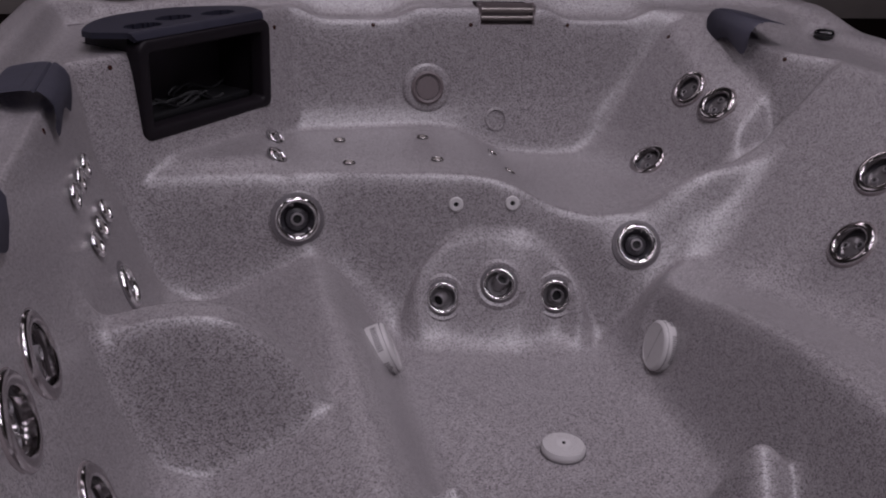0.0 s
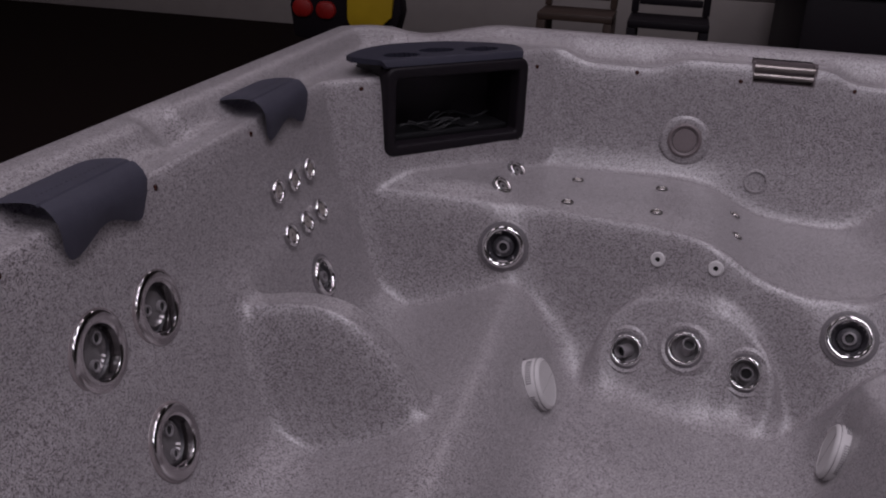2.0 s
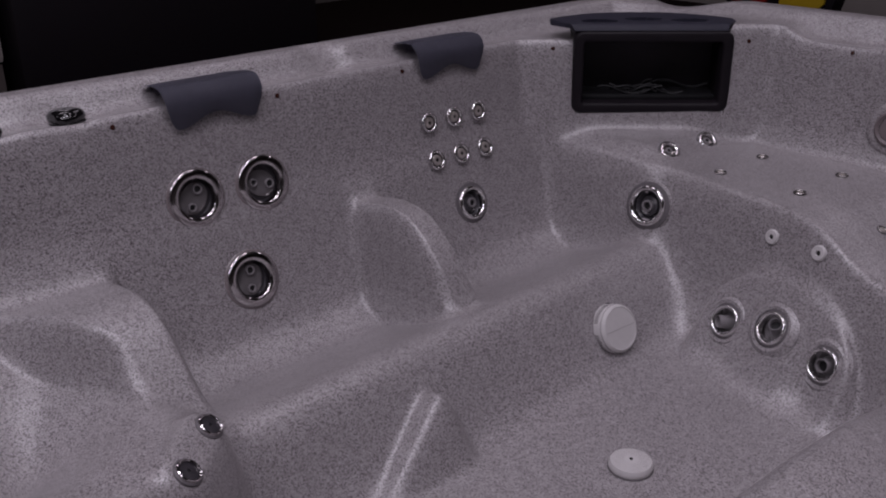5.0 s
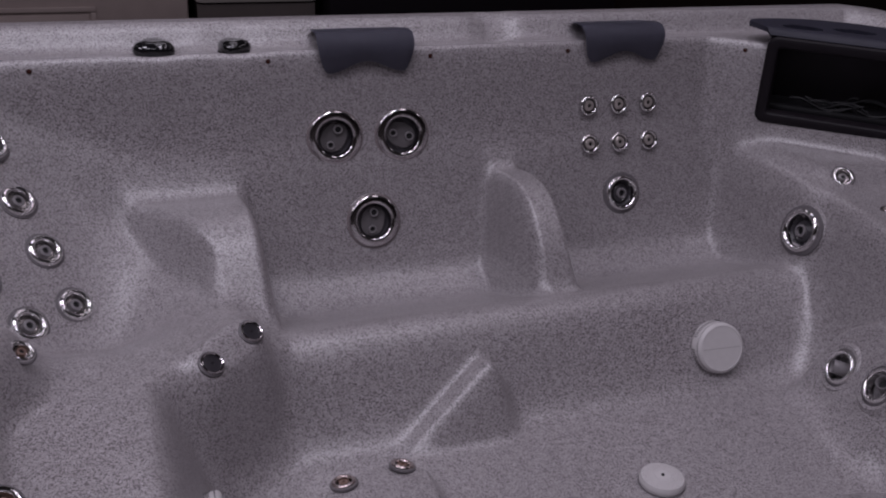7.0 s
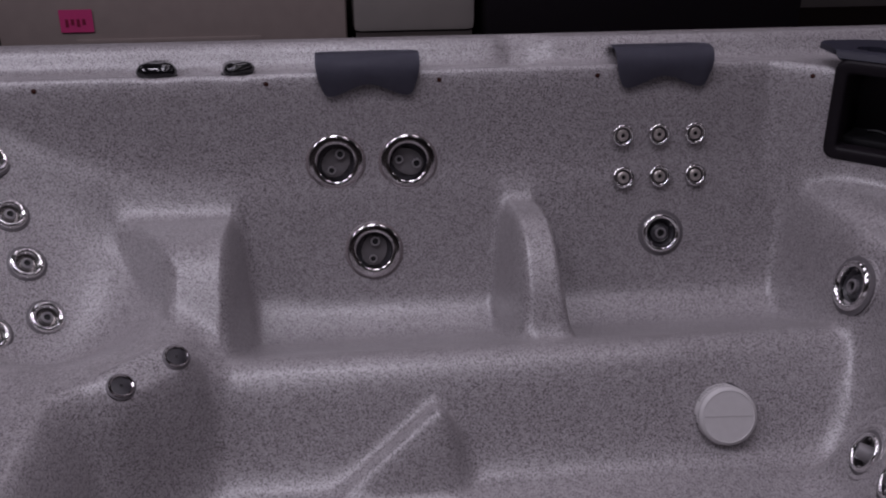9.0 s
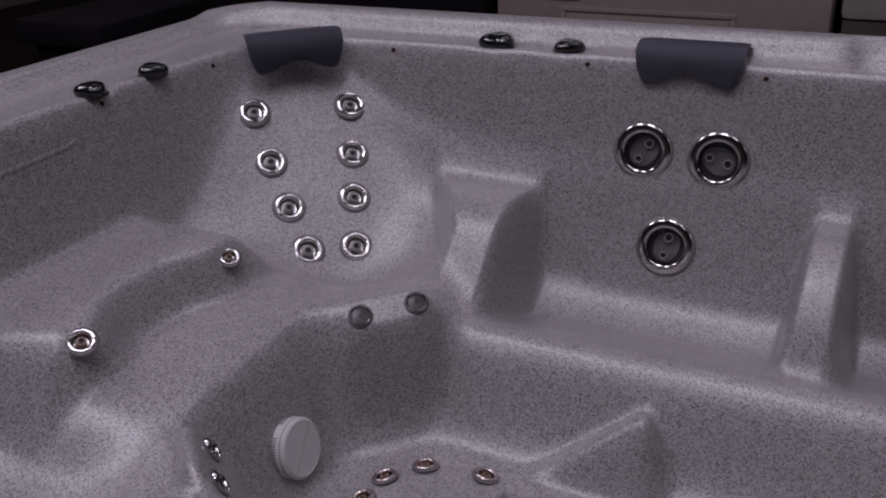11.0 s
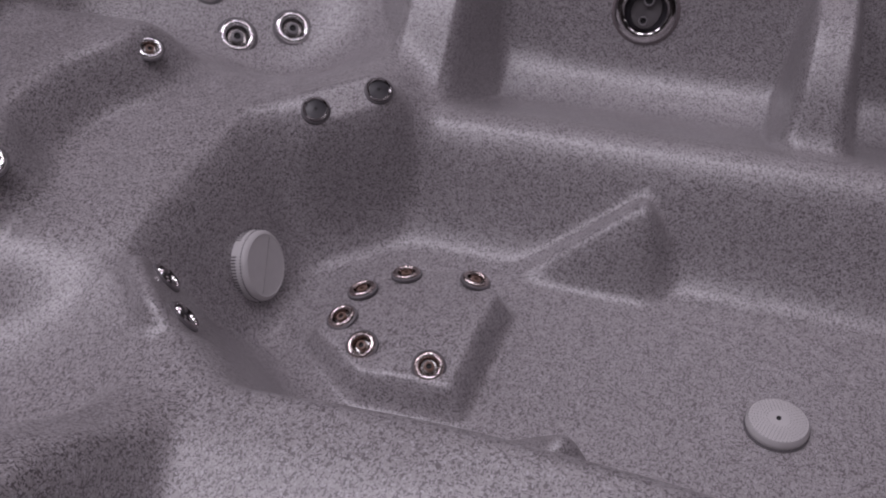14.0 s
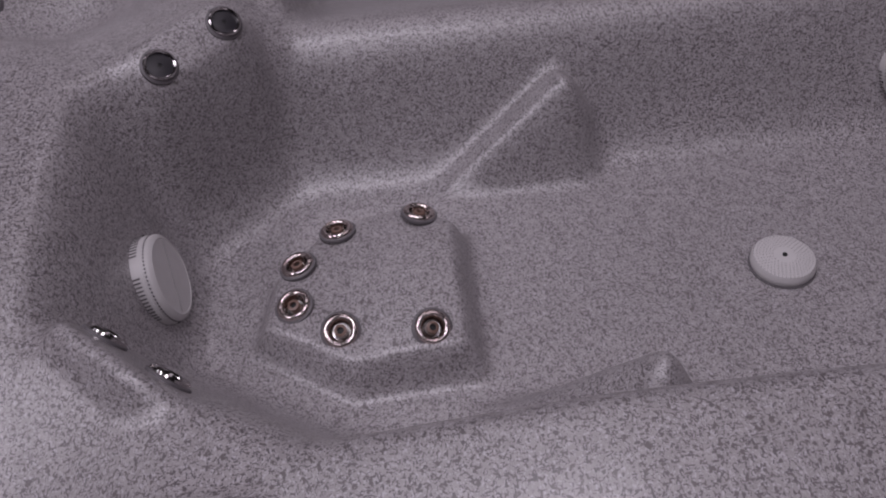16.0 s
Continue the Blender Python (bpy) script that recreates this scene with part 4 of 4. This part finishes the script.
for k in range(4):
    box(bm, -0.07 + 0.036 * k, -0.003, -0.03 + 0.012 * (k % 2), -0.05 + 0.036 * k, -0.001, 0.02)
part("scribble", bm, DARKRED, note, smooth=False)
tagged(note, "small hot pink paper note with illegible marks", "note")



def slab(outline, x0, x1, bevel=0.012):
    """An upright plate: an outline in y and z, thick along x."""
    bm = bmesh.new()
    face = bm.faces.new([bm.verts.new((x0, y, z)) for y, z in outline])
    up = bmesh.ops.extrude_face_region(bm, geom=[face])
    bmesh.ops.translate(bm, verts=[v for v in up["geom"] if isinstance(v, bmesh.types.BMVert)], vec=(x1 - x0, 0, 0))
    bmesh.ops.bevel(bm, geom=bm.edges[:], offset=bevel, segments=2, profile=0.6, affect="EDGES")
    return bm


stand = new("display_plinth")
stand.location = (5.05, 2.34, GROUND)
part("box", box(bmesh.new(), -0.28, -0.42, 0, 0.30, 0.42, 0.268, 0.01), BLACK, stand)
tagged(stand, "low black display plinth on the carpet", "plinth")
board = new("white_board")
part("panel", box(bmesh.new(), 4.975, 1.95, 0.0, 5.0, 2.712, 0.15, 0.004), PALE, board)
tagged(board, "narrow pale board standing on the black plinth", "board")
bag = new("display_bag")
part("body", slab([(2.74, 0.088), (2.56, 0.055), (2.33, 0.012), (2.25, 0.005), (2.18, 0.022), (2.01, 0.105), (1.96, 0.30), (2.0, 0.62), (2.72, 0.62), (2.77, 0.30)], 4.80, 4.965, 0.03), BLACK, bag)
for ry, rz, rr in ((2.67, 0.29, 0.062), (2.50, 0.285, 0.060)):
    bm = lathe([(rr, 0.0), (rr * 0.9, 0.02), (rr * 0.5, 0.032), (0, 0.035)], 20, lambda a, r: 1 + 0.25 * abs(math.sin(a)))
    bmesh.ops.transform(bm, matrix=Matrix.Translation((4.803, ry, rz)) @ Matrix.Rotation(radians(-90), 4, "Y"), verts=bm.verts)
    part("red_patch", bm, RED, bag, "rounded red patch")
part("yellow_flap", slab([(2.345, 0.62), (2.335, 0.24), (2.30, 0.165), (2.255, 0.125), (2.20, 0.130), (2.10, 0.20), (2.02, 0.27), (2.0, 0.58)], 4.765, 4.798, 0.012), YELLOW, bag, "bright yellow rounded flap")
tagged(bag, "black bag with red patches and yellow flap on a plinth", "bag")


def bench(name, y0, y1, x, seat, mat, label):
    ob = new(name)
    ob.location = (x, (y0 + y1) / 2, GROUND)
    w = (y1 - y0) / 2
    part("seat", box(bmesh.new(), 0, -w, seat - 0.05, 0.42, w, seat, 0.012), mat, ob)
    for sx, sy in ((0.0, -w), (0.0, w - 0.06), (0.36, -w), (0.36, w - 0.06)):
        part("leg", box(bmesh.new(), sx, sy, 0, sx + 0.06, sy + 0.06, seat - 0.052, 0.006), mat, ob)
    for sy in (-w, w - 0.05):
        part("back_post", box(bmesh.new(), 0.375, sy, seat + 0.002, 0.42, sy + 0.05, seat + 0.30, 0.012), mat, ob)
    part("top_rail", box(bmesh.new(), 0.37, -w, seat + 0.302, 0.42, w, seat + 0.36, 0.02), mat, ob)
    part("back_rail", box(bmesh.new(), 0.38, -w + 0.052, seat + 0.06, 0.41, w - 0.052, seat + 0.11, 0.01), mat, ob)
    return tagged(ob, label, "chair")


bench("wooden_chair", 0.58, 1.10, 5.2, 0.60, WOOD, "brown wooden chair against the showroom wall")
bench("black_chair", -0.06, 0.47, 5.0, 0.62, BLACK, "black chair beside a brown wooden one")
dark = display_tub("display_hot_tub", -1.3, 1.3, 0, 2.0, 0.6, BLACK, "black-sided display hot tub near the chairs")
dark.matrix_basis = pose(4.9, -1.9, GROUND, 0, 0, -90)
skirting = part("baseboard", box(bmesh.new(), 7.46, -7.4, GROUND, 7.5, 7.4, 0.25, 0.005), PALE)
tagged(skirting, "pale wall panel along the showroom wall", "baseboard", kind="structure")
stool = new("black_bench_seat")
stool.location = (-4.9, 3.95, GROUND)
part("seat", box(bmesh.new(), -0.4, -0.55, 0.17, 0.4, 0.55, 0.34, 0.03), BLACK, stool)
for sy in (-0.48, 0.42):
    part("leg", box(bmesh.new(), -0.3, sy, 0, 0.3, sy + 0.06, 0.168, 0.006), BLACK, stool)
tagged(stool, "low black padded bench on the carpet", "bench")
side = display_tub("display_hot_tub", -1.3, 1.3, 0, 1.5, 0.6, BLACK, "black-sided display hot tub beyond the rim")
side.matrix_basis = pose(-5.0, 0.36, GROUND, 0, 0, 90)

# ---------------- small lenses under the rim, embossed ring ----------------
lens0 = new("rim_lens")
part("lens", lathe([(0.0062, -0.002), (0.0062, 0.001), (0.004, 0.002), (0, 0.002)], 12), LENS, lens0)
tagged(lens0, "tiny dark amber lens set in the tub wall", "light lens", "rim lenses")
LENSES = [(-0.957, 0.995), (-0.422, 1.002), (-0.005, 0.993), (0.390, 0.990), (0.910, 0.924), (-1.314, 0.700), (-1.316, 0.323), (-1.316, -0.082), (-1.316, -0.317), (1.315, 0.520), (1.359, 0.237), (1.364, -0.055), (1.358, -0.362), (1.298, -0.632), (0.928, -0.833)]
for k, (x, y) in enumerate(LENSES):
    p, n = on_shell(x, y, 0.668 if x < 1.2 else 0.69)
    m = Matrix.Translation(p) @ basis(n)
    if k:
        copy_thing(lens0, m)
    else:
        lens0.matrix_basis = m


# ---------------- maker's marks moulded into the corners of the rim ----------------
def rim_mark():
    ob = new("rim_mark")
    bm = bmesh.new()
    rows = []
    for i in range(17):
        u = -1 + i / 8
        w = 0.006 * (1 - u * u) + 0.001
        rows.append([bm.verts.new((0.062 * u, 0.02 * (1 - u * u) + q * w, 0.0015)) for q in (-1, 1)])
    for p, q in zip(rows, rows[1:]):
        bm.faces.new((p[0], p[1], q[1], q[0]))
    bmesh.ops.solidify(bm, geom=bm.faces[:], thickness=0.002)
    part("arc", bm, GASKET, ob)
    return tagged(ob, "faint grey arc mark on the tub rim corner", "mark", "rim marks")


mark = rim_mark()
mark.matrix_basis = pose(-1.40, 1.06, float(height(-1.40, 1.06)), 0, 0, 30)
copy_thing(mark, pose(1.33, 1.05, float(height(1.33, 1.05)), 0, 0, -50))


# ---------------- bead moulded into the west wall ----------------
bm = bmesh.new()
turns = [(-0.03, 0.602), (0.10, 0.602), (0.20, 0.604), (0.222, 0.612), (0.228, 0.635)]
rows = []
for k, (y, z) in enumerate(turns):
    p, n = on_shell(-1.32, y, z)
    rows.append([bm.verts.new(p + n * (0.0028 * math.cos(a)) + Vector((0, 0, 0.006 * math.sin(a)))) for a in np.linspace(-1.7, 1.7, 7)])
for p, q in zip(rows, rows[1:]):
    for a in range(6):
        bm.faces.new((p[a], p[a + 1], q[a + 1], q[a]))
part("moulded_bead", bm, ACRYLIC, TUB)
